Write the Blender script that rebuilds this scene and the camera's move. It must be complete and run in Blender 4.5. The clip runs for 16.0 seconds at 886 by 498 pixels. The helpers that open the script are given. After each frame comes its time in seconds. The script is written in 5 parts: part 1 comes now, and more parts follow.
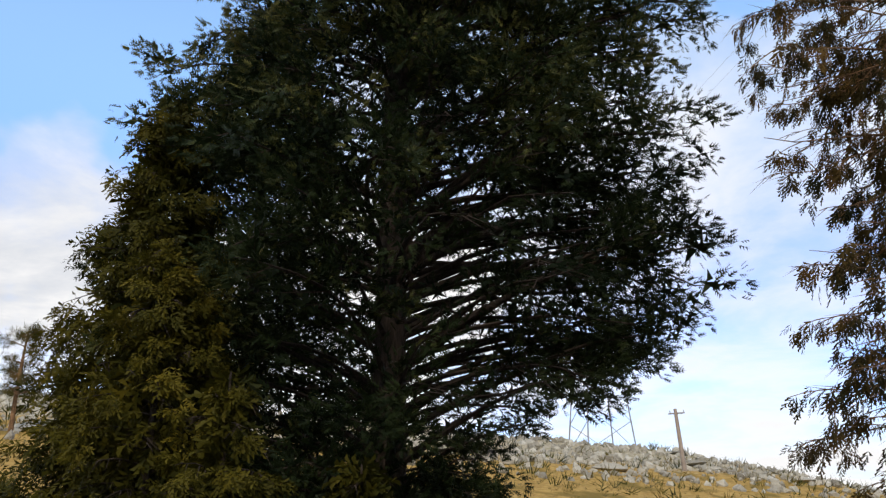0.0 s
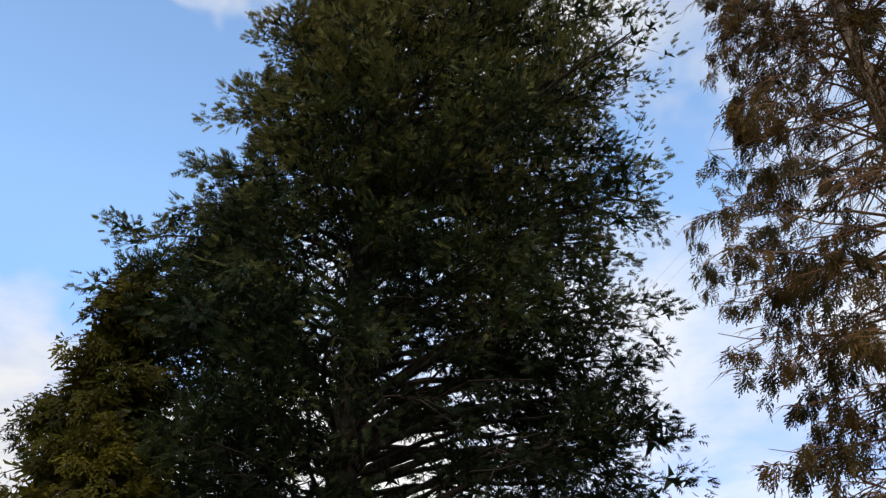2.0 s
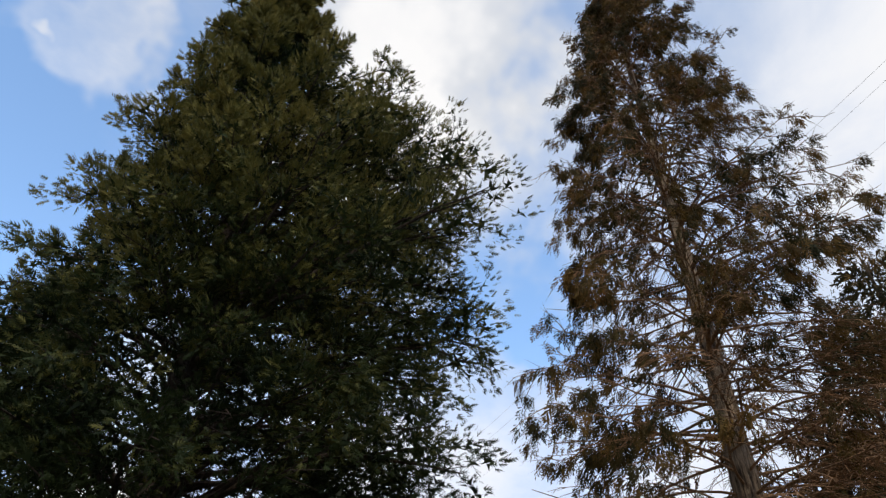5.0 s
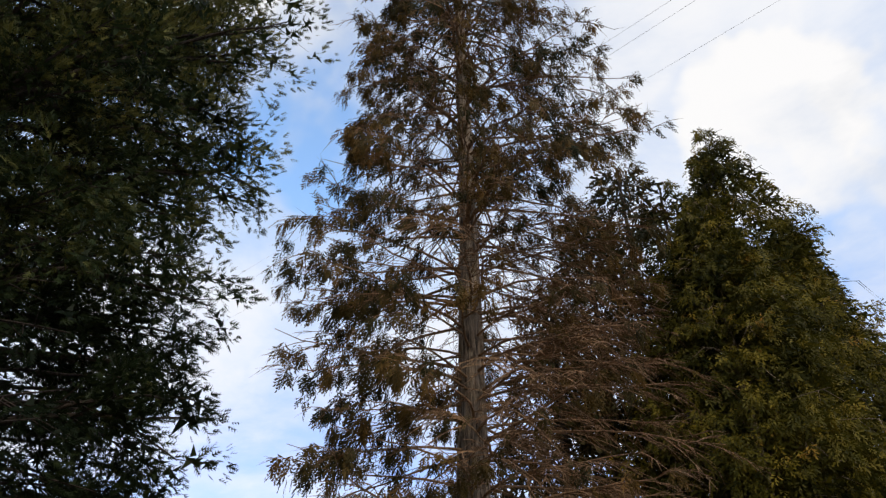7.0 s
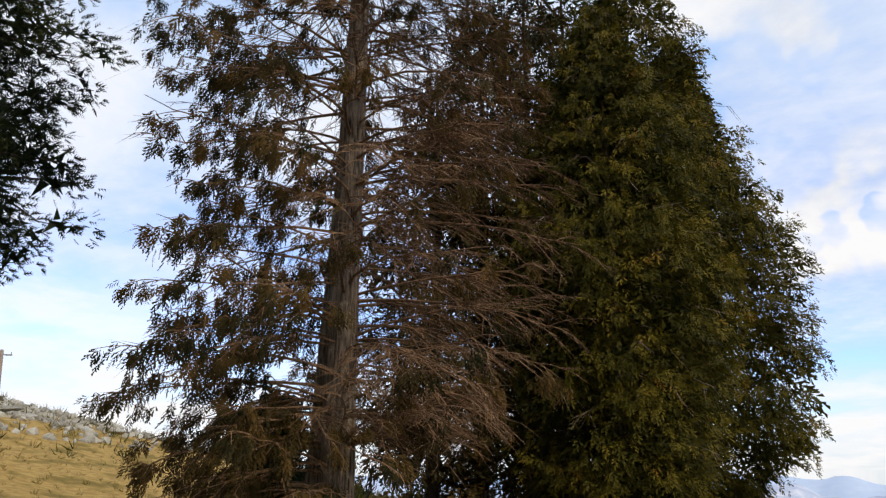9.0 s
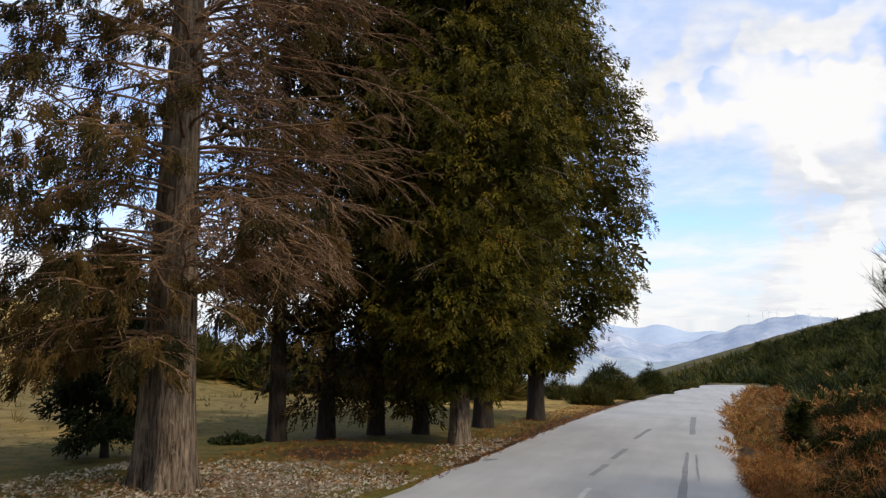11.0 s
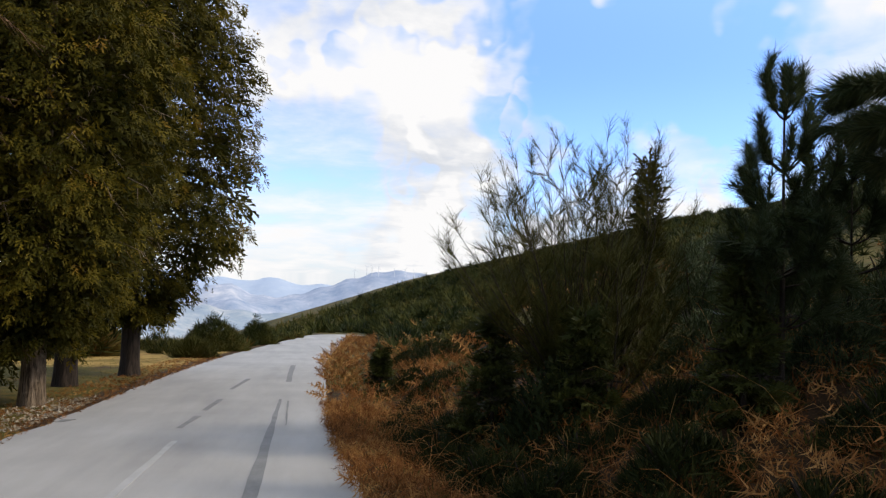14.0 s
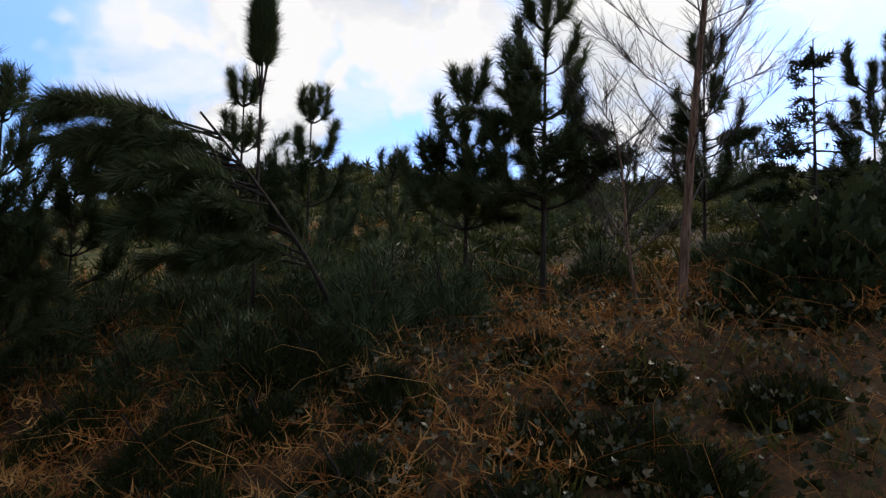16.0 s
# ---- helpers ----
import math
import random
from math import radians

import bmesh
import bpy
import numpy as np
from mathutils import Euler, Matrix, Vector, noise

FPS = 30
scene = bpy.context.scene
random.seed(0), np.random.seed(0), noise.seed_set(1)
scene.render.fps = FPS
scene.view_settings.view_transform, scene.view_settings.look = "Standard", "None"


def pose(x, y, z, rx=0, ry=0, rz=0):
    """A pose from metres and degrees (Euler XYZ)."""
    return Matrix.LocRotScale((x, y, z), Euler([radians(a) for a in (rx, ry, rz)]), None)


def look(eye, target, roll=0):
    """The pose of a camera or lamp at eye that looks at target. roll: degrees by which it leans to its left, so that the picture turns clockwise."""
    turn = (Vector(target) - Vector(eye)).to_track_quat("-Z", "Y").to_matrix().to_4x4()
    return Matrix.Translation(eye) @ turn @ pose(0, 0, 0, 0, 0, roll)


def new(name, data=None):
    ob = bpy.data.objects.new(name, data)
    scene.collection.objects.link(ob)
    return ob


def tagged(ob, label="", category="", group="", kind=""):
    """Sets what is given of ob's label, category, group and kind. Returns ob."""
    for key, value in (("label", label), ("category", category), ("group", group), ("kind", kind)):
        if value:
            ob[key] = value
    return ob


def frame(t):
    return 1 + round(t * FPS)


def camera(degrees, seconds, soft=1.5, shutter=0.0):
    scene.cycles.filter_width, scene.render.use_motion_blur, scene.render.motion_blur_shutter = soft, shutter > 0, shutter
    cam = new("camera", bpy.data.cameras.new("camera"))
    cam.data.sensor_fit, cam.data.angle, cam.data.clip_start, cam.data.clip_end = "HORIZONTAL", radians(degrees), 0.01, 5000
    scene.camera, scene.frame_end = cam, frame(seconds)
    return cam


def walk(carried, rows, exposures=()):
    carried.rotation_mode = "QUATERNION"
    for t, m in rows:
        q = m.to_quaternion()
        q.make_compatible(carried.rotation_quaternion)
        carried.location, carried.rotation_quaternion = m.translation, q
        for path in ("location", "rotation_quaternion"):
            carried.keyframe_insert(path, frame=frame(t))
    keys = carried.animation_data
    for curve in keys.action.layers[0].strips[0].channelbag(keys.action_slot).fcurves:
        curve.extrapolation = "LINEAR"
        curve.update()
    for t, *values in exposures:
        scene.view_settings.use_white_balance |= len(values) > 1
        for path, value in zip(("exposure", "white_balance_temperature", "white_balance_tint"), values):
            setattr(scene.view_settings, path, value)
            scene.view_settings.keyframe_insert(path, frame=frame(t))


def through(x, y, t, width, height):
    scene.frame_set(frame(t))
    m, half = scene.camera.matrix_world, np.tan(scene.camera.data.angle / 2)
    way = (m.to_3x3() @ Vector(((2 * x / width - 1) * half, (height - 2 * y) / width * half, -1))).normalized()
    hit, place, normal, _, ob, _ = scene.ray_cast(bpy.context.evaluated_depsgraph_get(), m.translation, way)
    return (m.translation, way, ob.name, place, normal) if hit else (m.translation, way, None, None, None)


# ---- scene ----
cam = camera(61.0, 16.0, soft=1.3)
ROWS = [
    (0, -0.258, -0.199, -0.001, 109.25, 0.16, 76.99),
    (0.5, -0.257, -0.194, 0.009, 112.00, 0.07, 76.32),
    (1, -0.256, -0.188, 0.020, 115.17, -0.39, 75.53),
    (1.5, -0.254, -0.180, 0.035, 119.32, -0.65, 74.59),
    (2, -0.251, -0.171, 0.048, 122.81, -0.81, 73.36),
    (2.5, -0.247, -0.159, 0.057, 125.40, 0.28, 71.79),
    (3, -0.247, -0.157, 0.070, 129.01, -0.53, 71.50),
    (3.2, -0.246, -0.154, 0.073, 129.80, -0.80, 71.13),
    (5.3, -0.190, -0.043, 0.083, 132.64, -1.55, 55.23),
    (5.5, -0.176, -0.024, 0.079, 131.66, -1.70, 52.25),
    (6, -0.144, 0.013, 0.068, 128.46, -1.09, 46.01),
    (6.5, -0.125, 0.031, 0.055, 124.80, 0.40, 42.65),
    (7, -0.108, 0.046, 0.044, 121.65, 0.53, 39.83),
    (7.5, -0.093, 0.058, 0.033, 118.58, 0.53, 37.30),
    (8, -0.077, 0.069, 0.018, 114.45, -0.41, 34.82),
    (8.5, -0.068, 0.076, 0.001, 109.74, -1.01, 33.43),
    (9, -0.045, 0.090, -0.012, 106.03, -0.71, 29.95),
    (9.5, -0.023, 0.102, -0.025, 102.29, -1.36, 26.77),
    (10, 0.004, 0.114, -0.035, 99.56, -1.52, 22.99),
    (10.2, 0.012, 0.118, -0.039, 98.38, -1.32, 21.86),
    (12.3, 0.069, 0.136, -0.063, 91.76, -0.75, 14.29),
    (12.5, 0.078, 0.138, -0.066, 90.96, -0.97, 13.15),
    (13, 0.111, 0.145, -0.070, 89.83, -0.20, 8.82),
    (13.5, 0.174, 0.150, -0.066, 90.80, -1.14, 0.74),
    (14, 0.257, 0.143, -0.062, 92.16, -1.58, -9.89),
    (14.5, 0.358, 0.113, -0.061, 92.21, -1.90, -23.31),
    (15, 0.446, 0.063, -0.058, 93.07, -1.17, -36.31),
    (15.5, 0.517, -0.001, -0.058, 93.20, -0.22, -48.43),
    (16, 0.577, -0.089, -0.054, 94.39, -1.22, -61.99),
]
walk(cam, [(t, pose(x, y, z, rx, ry, rz)) for t, x, y, z, rx, ry, rz in ROWS])

# ---------------------------------------------------------------- sky and sun
SUN_AZ, SUN_EL = 105.0, 38.0     # degrees: clockwise from the road's heading (+y), and above the horizon


def heading(az, el):
    a, e = radians(az), radians(el)
    return Vector((math.sin(a) * math.cos(e), math.cos(a) * math.cos(e), math.sin(e)))


class Nodes:
    """A short hand for node trees: n(type, input=value or socket, ...) returns the node."""

    def __init__(self, tree):
        self.tree = tree
        tree.nodes.clear()

    def __call__(self, kind, **inputs):
        node = self.tree.nodes.new(kind)
        return self.feed(node, **inputs)

    def feed(self, node, **inputs):
        for key, value in inputs.items():
            name = key.replace("_", " ")
            sock = node.inputs[int(key[1:])] if key[0] == "i" and key[1:].isdigit() else node.inputs[name]
            if isinstance(value, bpy.types.NodeSocket):
                self.tree.links.new(value, sock)
            else:
                sock.default_value = value
        return node

    def math(self, op, a, b=0.0, clamp=False):
        node = self("ShaderNodeMath", i0=a, i1=b)
        node.operation, node.use_clamp = op, clamp
        return node.outputs[0]

    def vmath(self, op, a, b):
        node = self("ShaderNodeVectorMath")
        node.operation = op
        return self.feed(node, i0=a, i1=b)

    def mark(self, name):
        node = self("ShaderNodeAttribute")
        node.attribute_name = name
        return node.outputs

    def noise(self, vec, scale, detail=4.0, rough=0.55, distort=0.0):
        return self("ShaderNodeTexNoise", Vector=vec, Scale=scale, Detail=detail, Roughness=rough, Distortion=distort).outputs["Fac"]

    def ramp(self, fac, stops):
        node = self("ShaderNodeValToRGB", Fac=fac)
        el = node.color_ramp.elements
        while len(el) < len(stops):
            el.new(0.5)
        for e, (p, c) in zip(el, stops):
            e.position, e.color = p, (*c, 1) if len(c) == 3 else c
        return node.outputs["Color"]

    def mix(self, fac, a, b, mode="MIX"):
        node = self("ShaderNodeMix")
        node.data_type, node.blend_type = "RGBA", mode
        for sock, value in ((node.inputs[0], fac), (node.inputs[6], a), (node.inputs[7], b)):
            if isinstance(value, bpy.types.NodeSocket):
                self.tree.links.new(value, sock)
            else:
                sock.default_value = (*value, 1) if isinstance(value, tuple) and len(value) == 3 else value
        return node.outputs[2]

    def span(self, value, a, b, c=0.0, d=1.0, smooth=True):
        node = self("ShaderNodeMapRange")
        node.interpolation_type, node.clamp = "SMOOTHSTEP" if smooth else "LINEAR", True
        return self.feed(node, i0=value, i1=a, i2=b, i3=c, i4=d).outputs[0]


def make_world():
    world = bpy.data.worlds.new("sky")
    world.use_nodes = True
    n = Nodes(world.node_tree)
    sky = n("ShaderNodeTexSky")
    sky.sky_type, sky.sun_disc = "NISHITA", False
    sky.sun_elevation, sky.sun_rotation = radians(SUN_EL), radians(SUN_AZ)
    sky.altitude, sky.air_density, sky.dust_density, sky.ozone_density = 900.0, 1.0, 0.6, 1.6
    vec = n("ShaderNodeTexCoord").outputs["Generated"]
    xyz = n("ShaderNodeSeparateXYZ", Vector=vec)
    up = n.math("MAXIMUM", xyz.outputs[2], 0.0)
    flat = n.math("ADD", up, 0.16)
    dome = n("ShaderNodeCombineXYZ", X=n.math("DIVIDE", xyz.outputs[0], flat), Y=n.math("DIVIDE", xyz.outputs[1], flat), Z=0.37).outputs[0]
    big = n.noise(dome, 0.62, 3.0, 0.5)
    fine = n.noise(dome, 2.1, 7.0, 0.6, 0.25)
    cover = n.math("ADD", n.math("ADD", n.math("MULTIPLY", big, 0.56), n.math("MULTIPLY", fine, 0.48)), 0.10)
    # broad clear and cloudy reaches of this sky, with drifting edges
    drift = n("ShaderNodeTexNoise", Vector=vec, Scale=4.5, Detail=4.0, Roughness=0.55)
    vec2 = n.vmath("ADD", vec, n.vmath("MULTIPLY", n.vmath("SUBTRACT", drift.outputs["Color"], (0.5, 0.5, 0.5)).outputs[0], (0.13, 0.13, 0.07)).outputs[0]).outputs[0]
    for az, el, wide, gain in CLEAR + BANKS:
        d = heading(az, el)
        dot = n.vmath("DOT_PRODUCT", vec2, tuple(d)).outputs["Value"]
        lobe = n.span(dot, math.cos(radians(wide)), 1.0, 0.0, gain)
        cover = n.math("ADD", cover, lobe)
    low = n.span(xyz.outputs[2], 0.0, 0.16, 0.13, 0.0)
    cover = n.math("ADD", cover, low)
    mask = n.span(cover, 0.36, 0.84)
    shade = n.span(n.math("ADD", n.math("MULTIPLY", fine, 0.5), n.math("MULTIPLY", big, 0.5)), 0.38, 0.58, 0.0, 1.0)
    shade = n.math("ADD", shade, n.span(cover, 0.80, 1.10), True)
    cloud = n.mix(shade, (0.70, 0.73, 0.79), (0.98, 0.97, 0.97))
    clear = n.mix(n.span(xyz.outputs[2], 0.24, 0.58), (0.175, 0.21, 0.285), (0.385, 0.400, 0.385))
    blue = n.vmath("MULTIPLY", sky.outputs["Color"], clear).outputs[0]
    colour = n.mix(mask, blue, cloud)
    bg = n("ShaderNodeBackground", Color=colour, Strength=1.0)
    n("ShaderNodeOutputWorld", Surface=bg.outputs[0])
    scene.world = world


# azimuth, elevation, half width in degrees, gain: the clear reaches (minus) and the cloud banks (plus)
CLEAR = [(-112, 39, 25, -0.34), (-53, 42, 10, -0.20), (-4, 22, 6, -0.06), (7, 21, 7, -0.11), (-14, 32, 9, -0.06), (-5, 29, 7, -0.05), (24, 14, 9, -0.30),
         (17, 13.5, 6, -0.22), (31, 17, 10, -0.34), (2.5, 9.3, 4, -0.12), (58, 12.5, 7, -0.30), (89, 17, 5, -0.2)]
BANKS = [(-104, 14, 12, 0.32), (-84, 12, 12, 0.22), (-109, 41, 4, 0.14), (-65, 55, 15, 0.55), (-98, 52, 8, 0.26), (-20, 50, 24, 0.04),
         (-2, 36, 9, 0.2), (3, 16, 9, 0.22), (12, 16.5, 5, 0.12), (10, 6, 9, 0.16), (14, 9, 5, 0.14), (27, 8, 4, 0.12), (43, 18, 8, 0.3),
         (54, 19, 10, 0.22), (72, 20, 12, 0.24)]
make_world()

sun = new("sun", bpy.data.lights.new("sun", "SUN"))
sun.data.energy, sun.data.angle, sun.data.color = 2.15, radians(7), (1.0, 0.87, 0.69)
sun.matrix_world = look(heading(SUN_AZ, SUN_EL) * 50, (0, 0, 0))
scene.view_settings.exposure = 0.0


# ---------------------------------------------------------------- materials
def material(name):
    m = bpy.data.materials.new(name)
    m.use_nodes = True
    return m, Nodes(m.node_tree)


def leaf(name, stops, through=0.25, rough=0.6, patch=0.35, gloss=0.08):
    """Foliage: the colour runs along stops with each spray's tint, and in patches of a metre or so."""
    m, n = material(name)
    tint = n.mark("tint")["Fac"]
    pos = n("ShaderNodeTexCoord").outputs["Object"]
    fac = n.math("ADD", n.math("MULTIPLY", tint, 1 - patch), n.math("MULTIPLY", n.span(n.noise(pos, 0.9, 3.0), 0.3, 0.7), patch))
    col = n.ramp(fac, stops)
    b = n("ShaderNodeBsdfPrincipled", Base_Color=col, Roughness=rough)
    b.inputs["Specular IOR Level"].default_value = gloss
    t = n("ShaderNodeBsdfTranslucent", Color=col)
    mix = n("ShaderNodeMixShader", i0=through, i1=b.outputs[0], i2=t.outputs[0])
    n("ShaderNodeOutputMaterial", Surface=mix.outputs[0])
    return m


def bark(name, dark, light, scale=1.0, bump=0.6, lichen=None):
    m, n = material(name)
    pos = n("ShaderNodeTexCoord").outputs["Object"]
    long = n("ShaderNodeMapping", Vector=pos, Scale=(9 * scale, 9 * scale, 1.1 * scale)).outputs[0]
    ridges = n.noise(long, 2.4, 6.0, 0.65, 0.4)
    patches = n.noise(pos, 1.6 * scale, 4.0)
    col = n.ramp(n.math("ADD", n.math("MULTIPLY", ridges, 0.75), n.math("MULTIPLY", patches, 0.25)), [(0.38, dark), (0.61, light)])
    if lichen:
        spot = n.span(n.noise(pos, 5.0 * scale, 5.0, 0.7), 0.58, 0.68)
        col = n.mix(n.math("MULTIPLY", spot, 0.6), col, lichen)
    b = n("ShaderNodeBsdfPrincipled", Base_Color=col, Roughness=0.88,
          Normal=n("ShaderNodeBump", Strength=bump, Distance=0.05, Height=ridges).outputs[0])
    b.inputs["Specular IOR Level"].default_value = 0.2
    n("ShaderNodeOutputMaterial", Surface=b.outputs[0])
    return m


def plain(name, a, b2, scale=6.0, rough=0.8, bump=0.3, metal=0.0):
    m, n = material(name)
    pos = n("ShaderNodeTexCoord").outputs["Object"]
    big, small = n.noise(pos, scale, 4.0), n.noise(pos, scale * 9, 5.0, 0.65)
    fac = n.math("ADD", n.math("MULTIPLY", big, 0.6), n.math("MULTIPLY", small, 0.4))
    b = n("ShaderNodeBsdfPrincipled", Base_Color=n.ramp(fac, [(0.35, a), (0.65, b2)]), Roughness=rough, Metallic=metal,
          Normal=n("ShaderNodeBump", Strength=bump, Distance=0.02, Height=small).outputs[0])
    n("ShaderNodeOutputMaterial", Surface=b.outputs[0])
    return m


def scatter_rock(name):
    m, n = material(name)
    pos = n("ShaderNodeTexCoord").outputs["Object"]
    tint = n.mark("tint")["Fac"]
    grain = n.noise(pos, 7.0, 6.0, 0.7)
    fac = n.math("ADD", n.math("MULTIPLY", grain, 0.7), n.math("MULTIPLY", tint, 0.4))
    col = n.ramp(fac, [(0.3, (0.18, 0.16, 0.12)), (0.55, (0.32, 0.295, 0.23)), (0.8, (0.48, 0.45, 0.37))])
    b = n("ShaderNodeBsdfPrincipled", Base_Color=col, Roughness=0.9,
          Normal=n("ShaderNodeBump", Strength=0.5, Distance=0.05, Height=grain).outputs[0])
    n("ShaderNodeOutputMaterial", Surface=b.outputs[0])
    return m


def ground_material():
    """Soil and turf; the sheet's own marks say where grass, litter, gravel, straw and rock lie."""
    m, n = material("ground")
    pos = n("ShaderNodeTexCoord").outputs["Object"]
    kinds = n("ShaderNodeSeparateColor", Color=n.mark("cover")["Color"])
    far = n.mark("rocky")["Fac"]
    a, b, c = n.noise(pos, 0.55, 4.0), n.noise(pos, 3.2, 5.0, 0.6), n.noise(pos, 26.0, 6.0, 0.7)
    turf = n.mix(n.span(b, 0.35, 0.65), (0.050, 0.054, 0.006), (0.135, 0.092, 0.014))
    turf = n.mix(n.span(c, 0.4, 0.75), turf, (0.165, 0.115, 0.026))
    straw = n.mix(n.span(b, 0.3, 0.7), (0.27, 0.165, 0.042), (0.42, 0.275, 0.080))
    straw = n.mix(n.span(a, 0.48, 0.66), straw, (0.17, 0.115, 0.022))
    litter = n.mix(n.span(c, 0.3, 0.7), (0.020, 0.013, 0.006), (0.085, 0.042, 0.016))
    gravel = n.mix(n.span(c, 0.42, 0.62), (0.11, 0.070, 0.034), (0.36, 0.29, 0.20))
    wild = n.mix(n.span(n.noise(pos, 0.30, 5.0, 0.6), 0.36, 0.60), (0.028, 0.034, 0.009), (0.115, 0.090, 0.024))
    wild = n.mix(n.span(n.noise(pos, 1.1, 5.0, 0.65), 0.52, 0.66), wild, (0.13, 0.066, 0.020))
    rock = n.mix(n.span(b, 0.35, 0.65), (0.24, 0.20, 0.10), (0.42, 0.37, 0.28))
    edge = n.math("MULTIPLY", n.math("SUBTRACT", b, 0.5), 0.9)

    def blend(base, top, k):
        return n.mix(n.span(n.math("ADD", k, n.math("MULTIPLY", edge, n.span(k, 0.0, 0.25))), 0.35, 0.65), base, top)

    col = blend(turf, straw, kinds.outputs[2])
    col = blend(col, litter, kinds.outputs[0])
    col = blend(col, gravel, kinds.outputs[1])
    col = blend(col, wild, n.mark("heathy")["Fac"])
    col = blend(col, rock, far)
    bs = n("ShaderNodeBsdfPrincipled", Base_Color=col, Roughness=0.95,
           Normal=n("ShaderNodeBump", Strength=0.8, Distance=0.03, Height=n.math("ADD", n.math("MULTIPLY", c, 0.5), b)).outputs[0])
    bs.inputs["Specular IOR Level"].default_value = 0.15
    n("ShaderNodeOutputMaterial", Surface=bs.outputs[0])
    return m


def road_material():
    m, n = material("worn_asphalt")
    pos = n("ShaderNodeTexCoord").outputs["Object"]
    long = n("ShaderNodeMapping", Vector=pos, Scale=(1.0, 0.12, 1.0)).outputs[0]
    streak, stain, grit = n.noise(long, 1.7, 5.0, 0.6), n.noise(pos, 0.5, 4.0), n.noise(pos, 120.0, 3.0, 0.7)
    fac = n.math("ADD", n.math("ADD", n.math("MULTIPLY", streak, 0.45), n.math("MULTIPLY", stain, 0.35)), n.math("MULTIPLY", grit, 0.20))
    col = n.ramp(fac, [(0.34, (0.29, 0.277, 0.258)), (0.52, (0.39, 0.371, 0.343)), (0.68, (0.47, 0.45, 0.42))])
    b = n("ShaderNodeBsdfPrincipled", Base_Color=col, Roughness=0.82,
          Normal=n("ShaderNodeBump", Strength=0.35, Distance=0.006, Height=grit).outputs[0])
    n("ShaderNodeOutputMaterial", Surface=b.outputs[0])
    return m


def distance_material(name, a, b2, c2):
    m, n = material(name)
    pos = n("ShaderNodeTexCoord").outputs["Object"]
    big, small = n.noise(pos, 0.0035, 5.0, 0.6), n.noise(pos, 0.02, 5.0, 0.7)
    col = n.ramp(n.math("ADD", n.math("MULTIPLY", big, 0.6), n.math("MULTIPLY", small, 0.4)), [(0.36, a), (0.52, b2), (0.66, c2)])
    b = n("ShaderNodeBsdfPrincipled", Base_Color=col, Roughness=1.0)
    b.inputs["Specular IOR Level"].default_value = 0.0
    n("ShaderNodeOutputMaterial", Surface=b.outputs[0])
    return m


M_GROUND, M_ROAD, M_ROCK = ground_material(), road_material(), scatter_rock("granite")
M_TYRE = plain("worn_dark_asphalt", (0.17, 0.168, 0.16), (0.25, 0.245, 0.235), 3.0, 0.85)
M_PAINT = plain("faded_road_paint", (0.38, 0.37, 0.35), (0.48, 0.465, 0.44), 4.0, 0.8)
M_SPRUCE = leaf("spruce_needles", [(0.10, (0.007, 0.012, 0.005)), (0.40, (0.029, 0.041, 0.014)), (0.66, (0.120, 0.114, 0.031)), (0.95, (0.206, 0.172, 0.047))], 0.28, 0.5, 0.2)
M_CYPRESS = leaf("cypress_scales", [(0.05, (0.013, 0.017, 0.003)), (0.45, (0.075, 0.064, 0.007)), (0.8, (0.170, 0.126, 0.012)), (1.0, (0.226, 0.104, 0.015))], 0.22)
M_THIN = leaf("sparse_cypress_scales", [(0.05, (0.015, 0.019, 0.007)), (0.45, (0.057, 0.041, 0.012)), (0.75, (0.116, 0.069, 0.017)), (1.0, (0.146, 0.073, 0.022))], 0.25)
M_DARK = leaf("dark_conifer", [(0.1, (0.012, 0.018, 0.007)), (0.9, (0.046, 0.056, 0.018))], 0.12)
M_FIR = leaf("fir_needles", [(0.1, (0.024, 0.030, 0.008)), (0.6, (0.075, 0.080, 0.018)), (1.0, (0.16, 0.15, 0.045))], 0.15, 0.5)
M_PINE = leaf("pine_needles", [(0.1, (0.019, 0.027, 0.011)), (0.6, (0.060, 0.078, 0.031)), (1.0, (0.155, 0.165, 0.070))], 0.16, 0.45)
M_BROOM = leaf("broom_twigs", [(0.1, (0.022, 0.026, 0.005)), (0.6, (0.062, 0.058, 0.010)), (1.0, (0.125, 0.095, 0.030))], 0.02)
M_BRACKEN = leaf("dead_bracken", [(0.1, (0.09, 0.035, 0.011)), (0.55, (0.30, 0.125, 0.036)), (1.0, (0.58, 0.33, 0.115))], 0.25, 0.75)
M_BRAMBLE = leaf("bramble_leaves", [(0.1, (0.013, 0.020, 0.007)), (0.6, (0.044, 0.043, 0.017)), (0.85, (0.15, 0.105, 0.055)), (1.0, (0.30, 0.22, 0.13))], 0.15, 0.4, gloss=0.2)
M_HEATH = leaf("heath_sprays", [(0.1, (0.010, 0.014, 0.004)), (0.6, (0.028, 0.033, 0.008)), (1.0, (0.075, 0.068, 0.018))], 0.12)
M_DRY = leaf("pale_dry_leaves", [(0.1, (0.20, 0.13, 0.075)), (0.5, (0.42, 0.35, 0.25)), (1.0, (0.66, 0.60, 0.48))], 0.2, 0.7)
M_GRASS = leaf("grass_blades", [(0.1, (0.050, 0.058, 0.012)), (0.6, (0.15, 0.115, 0.03)), (1.0, (0.31, 0.20, 0.07))], 0.2)
